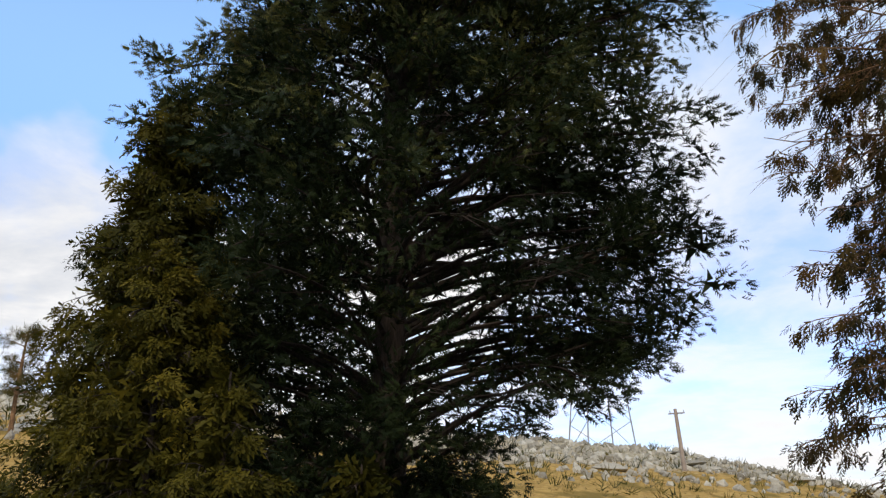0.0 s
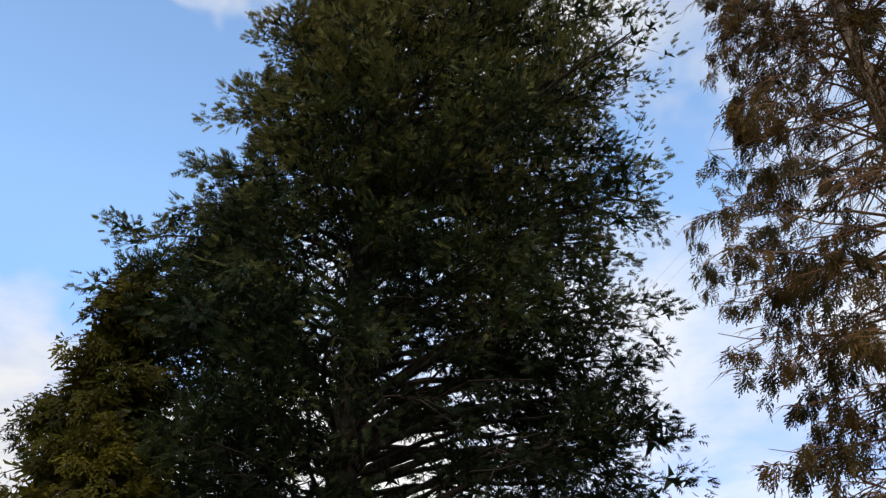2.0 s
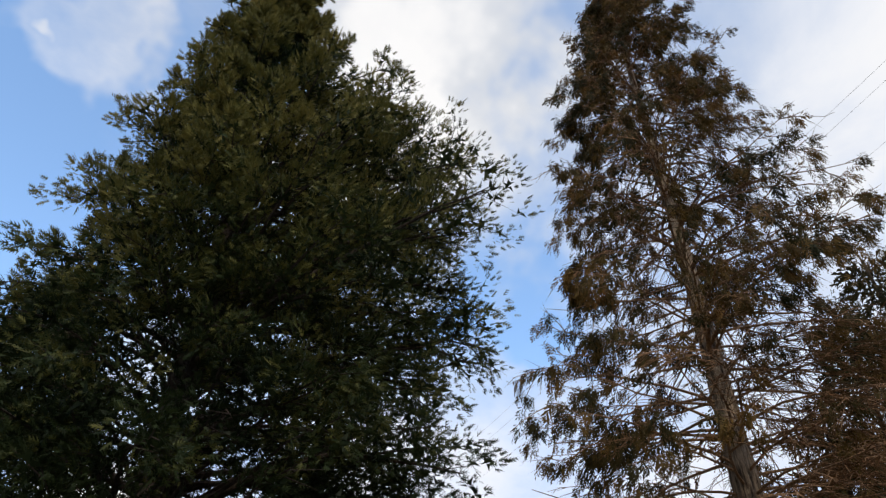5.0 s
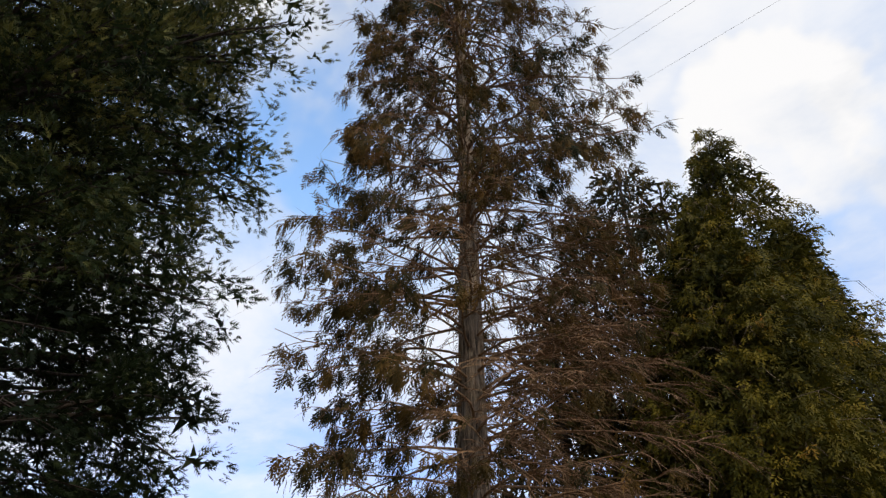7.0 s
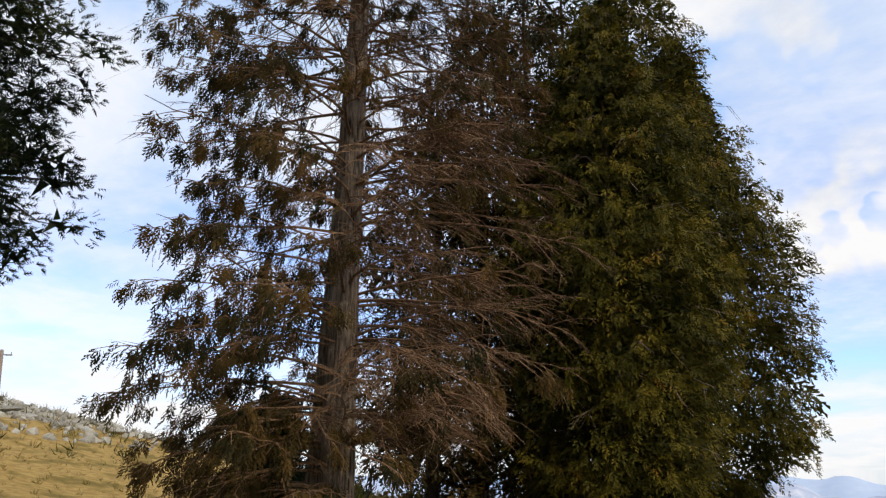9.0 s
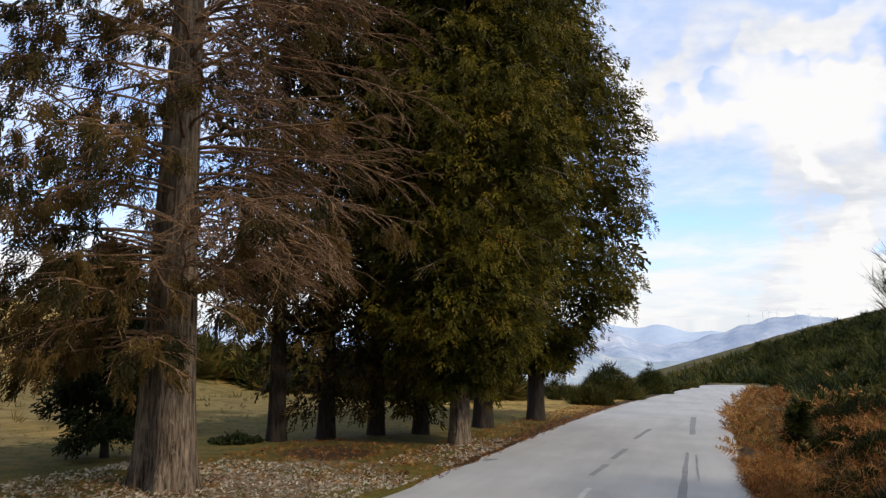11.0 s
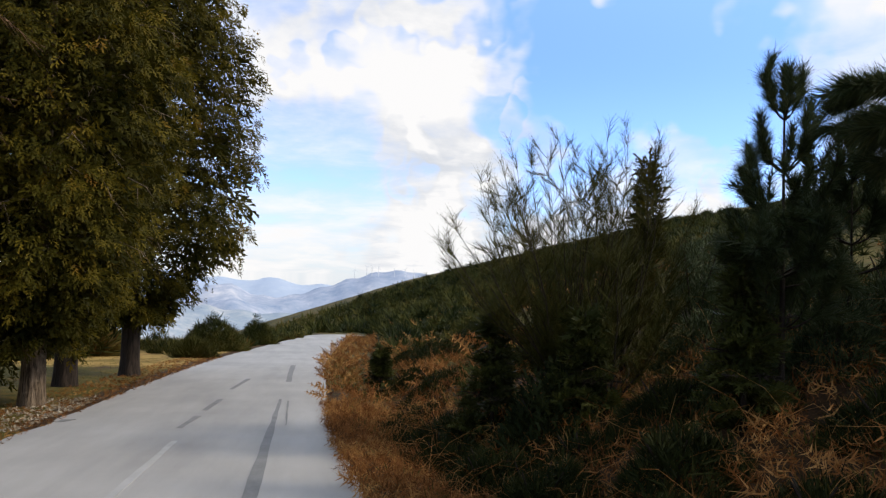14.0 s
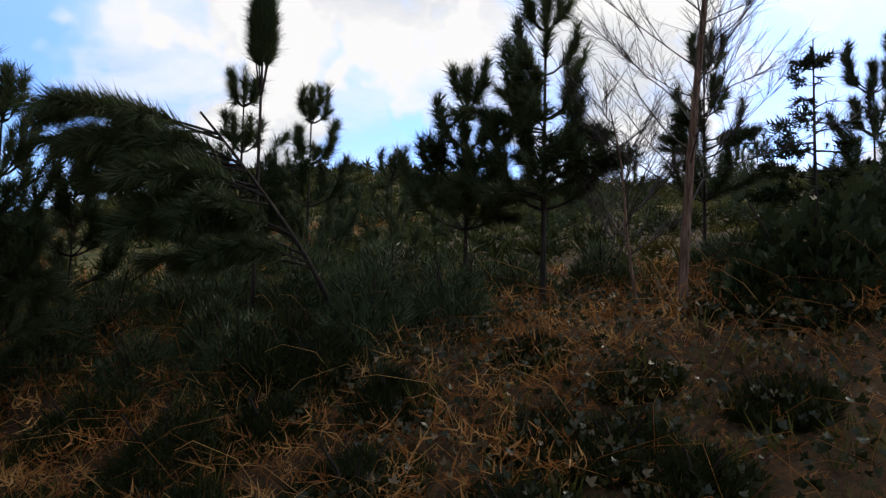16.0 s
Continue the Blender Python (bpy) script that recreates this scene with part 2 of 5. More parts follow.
M_SCRUB = leaf("hill_scrub", [(0.1, (0.014, 0.021, 0.006)), (0.45, (0.050, 0.054, 0.011)), (0.8, (0.125, 0.095, 0.022)), (1.0, (0.21, 0.095, 0.028))], 0.1)
M_BARK = bark("fissured_bark", (0.030, 0.019, 0.012), (0.31, 0.230, 0.155), 1.3, 1.0, (0.34, 0.28, 0.19))
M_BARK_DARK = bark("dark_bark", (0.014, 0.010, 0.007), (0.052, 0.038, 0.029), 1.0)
M_DEADWOOD = bark("bare_twigs", (0.058, 0.032, 0.015), (0.27, 0.155, 0.078), 2.0, 0.3, (0.36, 0.25, 0.150))
M_BIRCH = bark("birch_bark", (0.05, 0.026, 0.017), (0.24, 0.145, 0.095), 2.0, 0.4)
M_BIRCH_TWIG = plain("birch_twigs", (0.018, 0.009, 0.008), (0.045, 0.024, 0.019), 4.0)
M_WOOD = plain("weathered_pole_wood", (0.22, 0.17, 0.13), (0.36, 0.29, 0.23), 2.0)
M_STEEL = plain("galvanised_steel", (0.28, 0.28, 0.29), (0.36, 0.36, 0.37), 2.0, 0.5, 0.1, 0.6)
M_CABLE = plain("cable", (0.22, 0.22, 0.23), (0.28, 0.28, 0.29), 2.0, 0.5)
M_PALE = plain("pale_stone", (0.25, 0.21, 0.155), (0.44, 0.385, 0.30), 5.0)
M_WHITE = plain("white_tower_paint", (0.78, 0.79, 0.8), (0.82, 0.82, 0.82), 0.1, 0.5, 0.0)
# aerial haze is mixed into these base colours as pale blue-grey
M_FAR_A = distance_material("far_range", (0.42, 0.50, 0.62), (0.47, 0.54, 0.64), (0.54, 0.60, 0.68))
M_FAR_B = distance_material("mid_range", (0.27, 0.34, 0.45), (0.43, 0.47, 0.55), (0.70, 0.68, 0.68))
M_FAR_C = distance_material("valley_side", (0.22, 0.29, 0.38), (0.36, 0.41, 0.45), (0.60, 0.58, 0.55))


# ---------------------------------------------------------------- mesh tools
rng = np.random.default_rng(7)


class Heap:
    """Gathers triangles and quads, with a tint for each corner point."""

    def __init__(self):
        self.v, self.f, self.t, self.n = [], {3: [], 4: []}, [], 0

    def add(self, v, f, tint=0.5):
        v, f = np.asarray(v, float).reshape(-1, 3), np.asarray(f, int)
        self.v.append(v)
        self.f[f.shape[1]].append(f + self.n)
        self.t.append(np.broadcast_to(np.asarray(tint, float), (len(v),)))
        self.n += len(v)

    def spread(self, tv, tf, pos, axes, size, tint):
        """Copies of the template (tv, tf) at pos, turned by axes (n, 3, 3: columns), sized and tinted."""
        size = np.asarray(size, float)
        size = size[:, None, None] if size.ndim == 1 else size[:, None, :]
        v = np.einsum("nij,nvj->nvi", axes, tv[None] * size) + pos[:, None, :]
        f = tf[None] + (np.arange(len(pos)) * len(tv))[:, None, None]
        self.add(v.reshape(-1, 3), f.reshape(-1, tf.shape[1]), np.repeat(tint, len(tv)))

    def tubes(self, p, r, sides=5, tint=0.5):
        """Tapered tubes along n polylines p (n, k, 3), with radii r (n, k)."""
        n, k = p.shape[:2]
        d = np.gradient(p, axis=1)
        d /= np.linalg.norm(d, axis=2, keepdims=True) + 1e-9
        ref = np.where(np.abs(d[..., 2:3]) > 0.9, np.array([1.0, 0, 0]), np.array([0, 0, 1.0]))
        a = np.cross(d, ref)
        a /= np.linalg.norm(a, axis=2, keepdims=True) + 1e-9
        b = np.cross(d, a)
        w = np.arange(sides) * 2 * np.pi / sides
        ring = np.cos(w)[:, None] * a[:, :, None, :] + np.sin(w)[:, None] * b[:, :, None, :]
        v = p[:, :, None, :] + ring * r[:, :, None, None]
        i = np.arange(n)[:, None, None] * k * sides + np.arange(k - 1)[None, :, None] * sides
        j = np.arange(sides)
        q = np.stack([i + j, i + (j + 1) % sides, i + sides + (j + 1) % sides, i + sides + j], -1).reshape(-1, 4)
        tint = np.repeat(np.broadcast_to(np.asarray(tint, float), (n,)), k * sides)
        self.add(v.reshape(-1, 3), q, tint)

    def spikes(self, p, r, tint=0.5):
        """Fine twigs: slim three-sided cones from p[:, 0] to p[:, -1]."""
        a, b = p[:, 0], p[:, -1]
        d = unit(b - a)
        x = unit(np.cross(d, np.array([0.31, 0.17, 0.93])))
        y = np.cross(d, x)
        w = np.arange(3) * 2 * np.pi / 3
        ring = a[:, None] + r * (np.cos(w)[None, :, None] * x[:, None] + np.sin(w)[None, :, None] * y[:, None])
        v = np.concatenate([ring, b[:, None]], 1)
        i = np.arange(len(p))[:, None, None] * 4
        f = i + np.array([(0, 1, 3), (1, 2, 3), (2, 0, 3)])[None]
        self.add(v.reshape(-1, 3), f.reshape(-1, 3), np.repeat(np.broadcast_to(np.asarray(tint, float), (len(p),)), 4))

    def mesh(self, name, mat, smooth=False):
        me = bpy.data.meshes.new(name)
        v = np.concatenate(self.v)
        tri = np.concatenate(self.f[3]) if self.f[3] else np.zeros((0, 3), int)
        quad = np.concatenate(self.f[4]) if self.f[4] else np.zeros((0, 4), int)
        me.vertices.add(len(v))
        me.vertices.foreach_set("co", v.astype(np.float32).ravel())
        me.loops.add(tri.size + quad.size)
        me.loops.foreach_set("vertex_index", np.concatenate([tri.ravel(), quad.ravel()]).astype(np.int32))
        me.polygons.add(len(tri) + len(quad))
        starts = np.concatenate([np.arange(len(tri)) * 3, tri.size + np.arange(len(quad)) * 4])
        me.polygons.foreach_set("loop_start", starts.astype(np.int32))
        me.polygons.foreach_set("use_smooth", np.full(len(starts), smooth))
        me.attributes.new("tint", "FLOAT", "POINT").data.foreach_set("value", np.concatenate(self.t).astype(np.float32))
        me.update(calc_edges=True)
        me.materials.append(mat)
        return me


def thing(name, place, label, category, group="", kind=""):
    ob = tagged(new(name), label, category, group, kind)
    ob.empty_display_size = 0.2
    ob.location = place
    return ob


def part(name, heap, mat, parent, label="", smooth=False):
    """Links a heap, in the parent's own space, as one mesh object under it."""
    ob = new(name, heap.mesh(name, mat, smooth))
    ob.parent = parent
    return tagged(ob, label)


def single(name, heap, mat, label, category, kind="", place=(0, 0, 0), smooth=False, group=""):
    ob = new(name, heap.mesh(name, mat, smooth))
    ob.location = place
    return tagged(ob, label, category, group, kind)


def unit(v):
    return v / (np.linalg.norm(v, axis=-1, keepdims=True) + 1e-9)


def axes_along(d, normal):
    """Bases whose y runs along d, and whose z lies towards normal."""
    y = unit(d)
    x = unit(np.cross(y, normal))
    return np.stack([x, y, np.cross(x, y)], -1)


def slivers(rows):
    """A template of slim pointed leaflets, one triangle each: rows of (x, y, angle in degrees from +y, length, width, lift)."""
    v, f = [], []
    for x, y, ang, ln, wd, lift in rows:
        a = radians(ang)
        d, s = np.array([math.sin(a), math.cos(a)]), np.array([math.cos(a), -math.sin(a)])
        k = len(v)
        for along_it, side, up in ((0.12, 0.5, 0), (1, 0, 1), (0, -0.5, 0)):
            q = np.array([x, y]) + d * ln * along_it + s * wd * side
            v.append((q[0], q[1], lift * up))
        f.append((k, k + 1, k + 2))
    return np.array(v, float), np.array(f, int)


def wedges(rows):
    """A template of blunt lobes, narrow at the base, one triangle each; rows as for slivers."""
    v, f = [], []
    for x, y, ang, ln, wd, lift in rows:
        a = radians(ang)
        d, s = np.array([math.sin(a), math.cos(a)]), np.array([math.cos(a), -math.sin(a)])
        k = len(v)
        for along_it, side, up in ((0, 0, 0), (0.80, 0.5, 0.8), (1.0, -0.42, 1.1)):
            q = np.array([x, y]) + d * ln * along_it + s * wd * side
            v.append((q[0], q[1], lift * up))
        f.append((k, k + 1, k + 2))
    return np.array(v, float), np.array(f, int)


def blades(rows):
    """A flat template of pointed leaflets: rows of (x, y, angle in degrees from +y, length, width, lift)."""
    v, f = [], []
    for x, y, ang, ln, wd, lift in rows:
        a = radians(ang)
        d, s = np.array([math.sin(a), math.cos(a)]), np.array([math.cos(a), -math.sin(a)])
        k = len(v)
        for along, side, up in ((0, 0, 0), (0.45, 0.5, 0.35), (1, 0, 1), (0.45, -0.5, 0.35)):
            q = np.array([x, y]) + d * ln * along + s * wd * side
            v.append((q[0], q[1], lift * up))
        f.append((k, k + 1, k + 2, k + 3))
    return np.array(v, float), np.array(f, int)


def feather(pairs, length, side, width, angle, lift, taper=0.6, seed=0):
    r = random.Random(seed)
    rows = [(0, 0, 0, length, width * 0.9, lift * 0.4)]
    for i in range(pairs):
        y = length * (0.08 + 0.78 * i / pairs)
        for sg in (-1, 1):
            rows.append((0, y + r.uniform(0, 0.04) * length, sg * (angle + r.uniform(-9, 9)), side * (1 - taper * i / pairs) * r.uniform(0.8, 1.15), width, lift * r.uniform(0.2, 1.4)))
    return slivers(rows)


T_SPRUCE = slivers([(0.0, 0.0, 0, 0.135, 0.020, 0.01)] + [(0.0, 0.010 + 0.032 * i, sg * (46 - 5 * i), 0.056 - 0.006 * i, 0.017, 0.034 * ((i * 3 + sg) % 3 - 1)) for i in range(3) for sg in (-1, 1)])
T_CORE = slivers([(0.05 * math.cos(i * 2.4), 0.05 * math.sin(i * 2.4), i * 67, 0.22, 0.11, 0.11 * (i % 3 - 1)) for i in range(6)])
T_FROND = wedges([(0.012 * math.sin(i * 2.1), 0.015 + 0.066 * i, sg * (48 - 8 * i + 9 * ((i * 7 + sg) % 3 - 1)), 0.118 - 0.018 * i, 0.044, 0.045 * ((i * 5 + 2 * sg) % 5 - 2) - 0.02 * i) for i in range(3) for sg in (-1, 1)] + [(0, 0.17, 4, 0.115, 0.040, -0.04), (0, 0.05, -3, 0.16, 0.03, 0.02)])
T_DROOP = wedges([(0.010 * math.sin(i * 2.7), 0.01 + 0.05 * i, sg * (34 - 4 * i + 8 * ((i * 7 + sg) % 3 - 1)), 0.105 - 0.010 * i, 0.036, 0.05 * ((i * 5 + 2 * sg) % 5 - 2)) for i in range(4) for sg in (-1, 1)] + [(0, 0.19, 5, 0.11, 0.034, 0.03)])
T_BRACKEN = feather(6, 0.75, 0.20, 0.045, 66, -0.10, 0.75, seed=3)
T_CURL = slivers([(0.03 * math.sin(i * 1.9), 0.055 * i, sg * (62 + (i * 29 % 40) - 20), (0.16 - 0.012 * i) * (0.6 + 0.1 * (i * 7 % 6)), 0.018, 0.09 * ((i * 5 + 3 * sg) % 7 - 3) / 3) for i in range(4) for sg in (-1, 1)] + [(0, 0, 6, 0.34, 0.010, 0.10)])
T_NEEDLES = slivers([(0, 0.011 * i, a, 0.18, 0.0055, z) for i, (a, z) in enumerate(((-44, 0.06), (-30, -0.08), (-16, 0.07), (-4, -0.06), (8, 0.07), (20, -0.07), (32, 0.08), (44, -0.05)))])
T_TUFT = slivers([(0.022 * (i - 6), 0.02 * (i * 7 % 5), 5.5 * (i - 6) + (i * 11 % 7 - 3) * 2, 0.30 - 0.02 * ((i * 5) % 6), 0.013, 0.05 * ((i * 5) % 7 - 3)) for i in range(13)])
T_HEATH = slivers([(0.03 * (i - 4), 0.015 * (i * 5 % 4), 9 * (i - 4) + (i * 11 % 7 - 3) * 3, 0.25 - 0.018 * ((i * 5) % 6), 0.024, 0.06 * ((i * 5) % 7 - 3)) for i in range(1, 7)])
T_SHRUB = slivers([(0, 0.02 * (i % 3), -72 + 18 * i + (i * 7 % 5 - 2) * 3, 0.22 + 0.02 * (i * 5 % 6), 0.055, 0.16 * ((i * 5) % 7 - 3) / 3) for i in range(9)])
T_LEAF = blades([(0, 0, 0, 0.10, 0.045, 0.025)])
T_BRAMBLE = blades([(0, 0, -55, 0.07, 0.045, -0.01), (0, 0.01, 0, 0.085, 0.055, -0.02), (0, 0, 55, 0.07, 0.045, -0.01)])
T_STONE = (np.array([(1, 0, 0.1), (0.25, 0.9, 0), (-0.8, 0.55, 0.12), (-0.85, -0.5, 0), (0.15, -0.95, 0.1), (0.35, 0.2, 0.62), (-0.4, 0.1, 0.55), (0, 0, -0.5)], float),
           np.array([(0, 1, 5), (1, 6, 5), (1, 2, 6), (2, 3, 6), (3, 4, 6), (4, 5, 6), (4, 0, 5), (1, 0, 7), (2, 1, 7), (3, 2, 7), (4, 3, 7), (0, 4, 7)], int))


def random_dirs(n, tilt=1.0):
    a = rng.uniform(0, 2 * np.pi, n)
    z = rng.normal(0, tilt, n)
    return unit(np.stack([np.cos(a), np.sin(a), z], -1))


def fractal(x, y, scale, seed=0.0, octaves=4):
    """Smooth value noise in numpy, about -1 to 1."""
    total, amp = 0.0, 1.0
    for o in range(octaves):
        f = 2.0 ** o / scale
        u, v = np.asarray(x) * f + seed * 17.3 + o * 5.1, np.asarray(y) * f - seed * 9.7 + o * 3.7
        i, j = np.floor(u), np.floor(v)
        fu, fv = u - i, v - j
        fu, fv = fu * fu * (3 - 2 * fu), fv * fv * (3 - 2 * fv)

        def lattice(a, b):
            h = np.sin(a * 127.1 + b * 311.7 + seed * 74.7) * 43758.5453
            return (h - np.floor(h)) * 2 - 1

        total = total + amp * ((lattice(i, j) * (1 - fu) + lattice(i + 1, j) * fu) * (1 - fv) + (lattice(i, j + 1) * (1 - fu) + lattice(i + 1, j + 1) * fu) * fv)
        amp *= 0.5
    return total / 1.9


def step(x, a, b):
    t = np.clip((np.asarray(x, float) - a) / (b - a), 0, 1)
    return t * t * (3 - 2 * t)


# ---------------------------------------------------------------- the lie of the land
HALF = 2.0                          # half the road's width


def road_x(y):
    y = np.asarray(y, float)
    bend = y - 27
    return -1.42 + 0.04 * (np.sqrt(bend ** 2 + 36) + bend) + 0.02 * np.clip(y - 66, 0, None) ** 2


def widen(y):
    """The right edge swings out near the viewpoint."""
    return 0.30 * (1 - step(y, 4, 10.5))


def land(x, y):
    x, y = np.asarray(x, float), np.asarray(y, float)
    far = np.hypot(x, y)
    z = -1.60 - 0.058 * np.clip(y, -60, 170)
    e = x - road_x(np.clip(y, -60, 72))
    d, l = e - HALF - widen(y), -e - HALF
    near = step(far, 2, 12)
    # bank and hillside to the right
    g2 = 0.175 + 0.135 * step(y, 2, 45)
    steep = 1 - 0.93 * step(y, 6, 24)
    right = -0.22 * np.exp(-((d - 1.15) / 0.5) ** 2) + 0.45 * np.clip(d - 1.5, 0, 3.6 * steep) + g2 * np.clip(d - 1.5 - 3.6 * steep, 0, 50) + 0.05 * np.clip(d - 53, 0, 60) - 0.12 * np.clip(d - 115, 0, 600)
    right = np.where(d > 0, right, 0) + step(d, 1.5, 8) * fractal(x, y, 9.0, 2.0) * 0.35 + step(d, 6, 20) * fractal(x, y, 3.0, 4.0) * 0.22
    # turf, field and rocky hill to the left
    rise = 0.195 * np.clip(l - 13, 0, 44) * np.clip((78 - y) / 45, 0, 1) - 0.02 * np.clip(l - 57, 0, 400)
    left = np.where(l > 0, rise, 0) + step(l, 0.6, 6) * fractal(x, y, 4.0, 1.0) * 0.10 + step(l, 30, 50) * fractal(x, y, 7.0, 3.0) * 0.75
    z = z + right + left + step(np.abs(e), 2.0, 2.6) * fractal(x, y, 0.7, 6.0) * 0.03
    # the slope goes on down to the left ahead, and the spur ends
    z = z - 0.30 * np.clip(l, 0, 400) * step(y, 38, 62) - 0.30 * np.clip(y - 170, 0, None)
    # the hill beyond the bend
    hill = -8.5 + 0.33 * np.clip(x + 3.8, -60, 23) + 0.26 * np.clip(x - 19.2, 0, 60) + 0.5 * fractal(x, y, 9.0, 12.0)
    z = z + step(y, 80, 112) * (1 - step(y, 150, 230)) * np.clip(hill - z, 0, None)
    out = step(far, 180, 700)
    return z * (1 - out) + out * (-190 + 25 * fractal(x, y, 300.0, 5.0))


def graded(limit, fine, n):
    """Cell lines: fine near the middle and ever wider outward."""
    u = np.linspace(-1, 1, n)
    k = math.log(limit / (fine * n / 2)) + 2.2
    return np.sinh(u * k) / math.sinh(k) * limit


def make_ground():
    xs = graded(4200, 0.16, 236) + 1.0
    ys = graded(4200, 0.16, 236) + 7.0
    gx, gy = np.meshgrid(xs, ys)
    gz = land(gx, gy)
    e = gx - road_x(np.clip(gy, -60, 72))
    gz = gz - 0.05 * (1 - step(np.where(e > 0, e - widen(gy), -e), HALF - 0.25, HALF + 0.05)) * (gy < 75)
    h = Heap()
    n = len(xs)
    i = (np.arange(len(ys) - 1)[:, None] * n + np.arange(n - 1)[None]).ravel()
    h.add(np.stack([gx, gy, gz], -1), np.stack([i, i + 1, i + n + 1, i + n], -1))
    ob = single("ground", h, M_GROUND, "rough turf, leaf litter and stony hillside beside the road", "ground", "structure", smooth=True)
    l, d = -e - HALF, e - HALF
    wob = fractal(gx, gy, 2.5, 8.0)
    litter = np.clip(step(0.9 - l, 0, 0.9) * (l > -0.5) * step(gy, 8, 13) + 0.8 * step(l, 1.0, 2.0) * (1 - step(l, 2.6, 4.5)) * step(wob, -0.2, 0.6) * step(gy, 5.5, 8), 0, 1)
    litter = np.maximum(litter, (d > -0.4) * (0.75 + 0.4 * wob) * (1 - 0.65 * step(gy + 0.5 * d, 14, 26)))
    gravel = step(l, 0.3, 0.8) * (1 - step(l, 2.0, 3.4)) * step(gy, 5.0, 6.6) * (1 - step(gy, 9.0, 12)) * step(wob, -0.6, 0.1) * 0.95
    straw = step(l, 5.5, 9) * (1 - step(gy, 33, 42)) + (l > 0) * step(gy, 20, 26) * (1 - step(gy, 33, 42)) * 0.7 + step(gy + 0.5 * d, 14, 26) * (d > 0) * 0.16 * (1 + wob)
    rocky = step(l, 33, 46) * (0.75 + 0.5 * wob)
    heathy = step(gy + 0.5 * d, 13, 22) * (d > 0.5) + step(gy, 70, 84)
    cover = np.stack([litter, gravel, straw, np.ones_like(straw)], -1).clip(0, 1)
    ob.data.attributes.new("cover", "FLOAT_COLOR", "POINT").data.foreach_set("color", cover.astype(np.float32).ravel())
    ob.data.attributes.new("heathy", "FLOAT", "POINT").data.foreach_set("value", heathy.clip(0, 1).astype(np.float32).ravel())
    ob.data.attributes.new("rocky", "FLOAT", "POINT").data.foreach_set("value", rocky.clip(0, 1).astype(np.float32).ravel())


def ribbon(y0, y1, step_y, left, right, lift, cols=9, ragged=0.0):
    """A strip that follows the road: left and right are offsets from its middle line at y."""
    ys = np.arange(y0, y1 + 1e-6, step_y)
    h = Heap()
    a, b = left(ys), right(ys)
    if ragged:
        a = a + ragged * fractal(ys, ys * 0 + 3, 0.9, 11.0)
        b = b + ragged * fractal(ys, ys * 0 + 8, 0.9, 12.0)
    u = np.linspace(0, 1, cols)
    off = a[:, None] * (1 - u) + b[:, None] * u
    x, y = road_x(ys)[:, None] + off, np.repeat(ys[:, None], cols, 1)
    z = -1.60 - 0.058 * np.clip(y, -60, 170) + lift + 0.02 * (1 - (off / HALF) ** 2)
    top = np.stack([x, y, z], -1)
    n = cols
    i = (np.arange(len(ys) - 1)[:, None] * n + np.arange(n - 1)[None]).ravel()
    h.add(top, np.stack([i, i + 1, i + n + 1, i + n], -1))
    for c in (0, cols - 1):
        rim = np.stack([top[:, c], top[:, c] - np.array([0, 0, 0.09])], 1).reshape(-1, 3)
        k = np.arange(len(ys) - 1) * 2
        h.add(rim, np.stack([k, k + 1, k + 3, k + 2], -1))
    return h


def make_road():
    line = lambda v: (lambda y: np.full_like(y, v))
    h = ribbon(-60, 74, 0.2, line(-HALF), lambda y: HALF + widen(y), 0.0, 11, 0.12)
    road = single("road", h, M_ROAD, "narrow pale grey worn asphalt road with ragged edges", "road", "structure", smooth=True)
    def strip(name, mat, y0, y1, x0, x1, w0, w1, label):
        mid = lambda y: x0 + (x1 - x0) * (y - y0) / (y1 - y0)
        wid = lambda y: (w0 + (w1 - w0) * (y - y0) / (y1 - y0)) / 2
        s = ribbon(y0, y1, 0.1, lambda y: mid(y) - wid(y), lambda y: mid(y) + wid(y), 0.006, 3, 0.02)
        ob = part(name, s, mat, road, label)
        return ob
    strip("tyre_mark", M_TYRE, 4.6, 14.7, 1.20, 1.12, 0.16, 0.05, "long dark tyre streak along the road")
    strip("tyre_mark", M_TYRE, 18.6, 25.0, 1.14, 1.02, 0.12, 0.16, "short dark tyre streak")
    strip("tyre_mark", M_TYRE, 11.2, 14.4, 1.34, 1.27, 0.03, 0.03, "thin dark scratch")
    strip("tyre_mark", M_TYRE, 10.9, 12.2, -0.08, -0.02, 0.08, 0.10, "dark patch in the asphalt")
    strip("tyre_mark", M_TYRE, 12.9, 14.6, -0.02, 0.04, 0.09, 0.10, "dark patch in the asphalt")
    strip("tyre_mark", M_TYRE, 16.6, 19.4, 0.02, 0.14, 0.06, 0.10, "dark patch in the asphalt")
    strip("faded_line", M_PAINT, 5.4, 9.8, 0.03, 0.06, 0.08, 0.07, "worn pale remnant of a painted line")
    strip("tyre_mark", M_TYRE, 11.7, 12.0, -1.86, -1.80, 0.08, 0.20, "small dark pothole patch")
    strip("tyre_mark", M_TYRE, 6.55, 6.68, 0.0, 0.05, 0.06, 0.04, "small dark stain")
    return road


make_ground()
make_road()


# ---------------------------------------------------------------- trees
def at_ground(x, y, sink=0.05):
    return (x, y, float(land(x, y)) - sink)


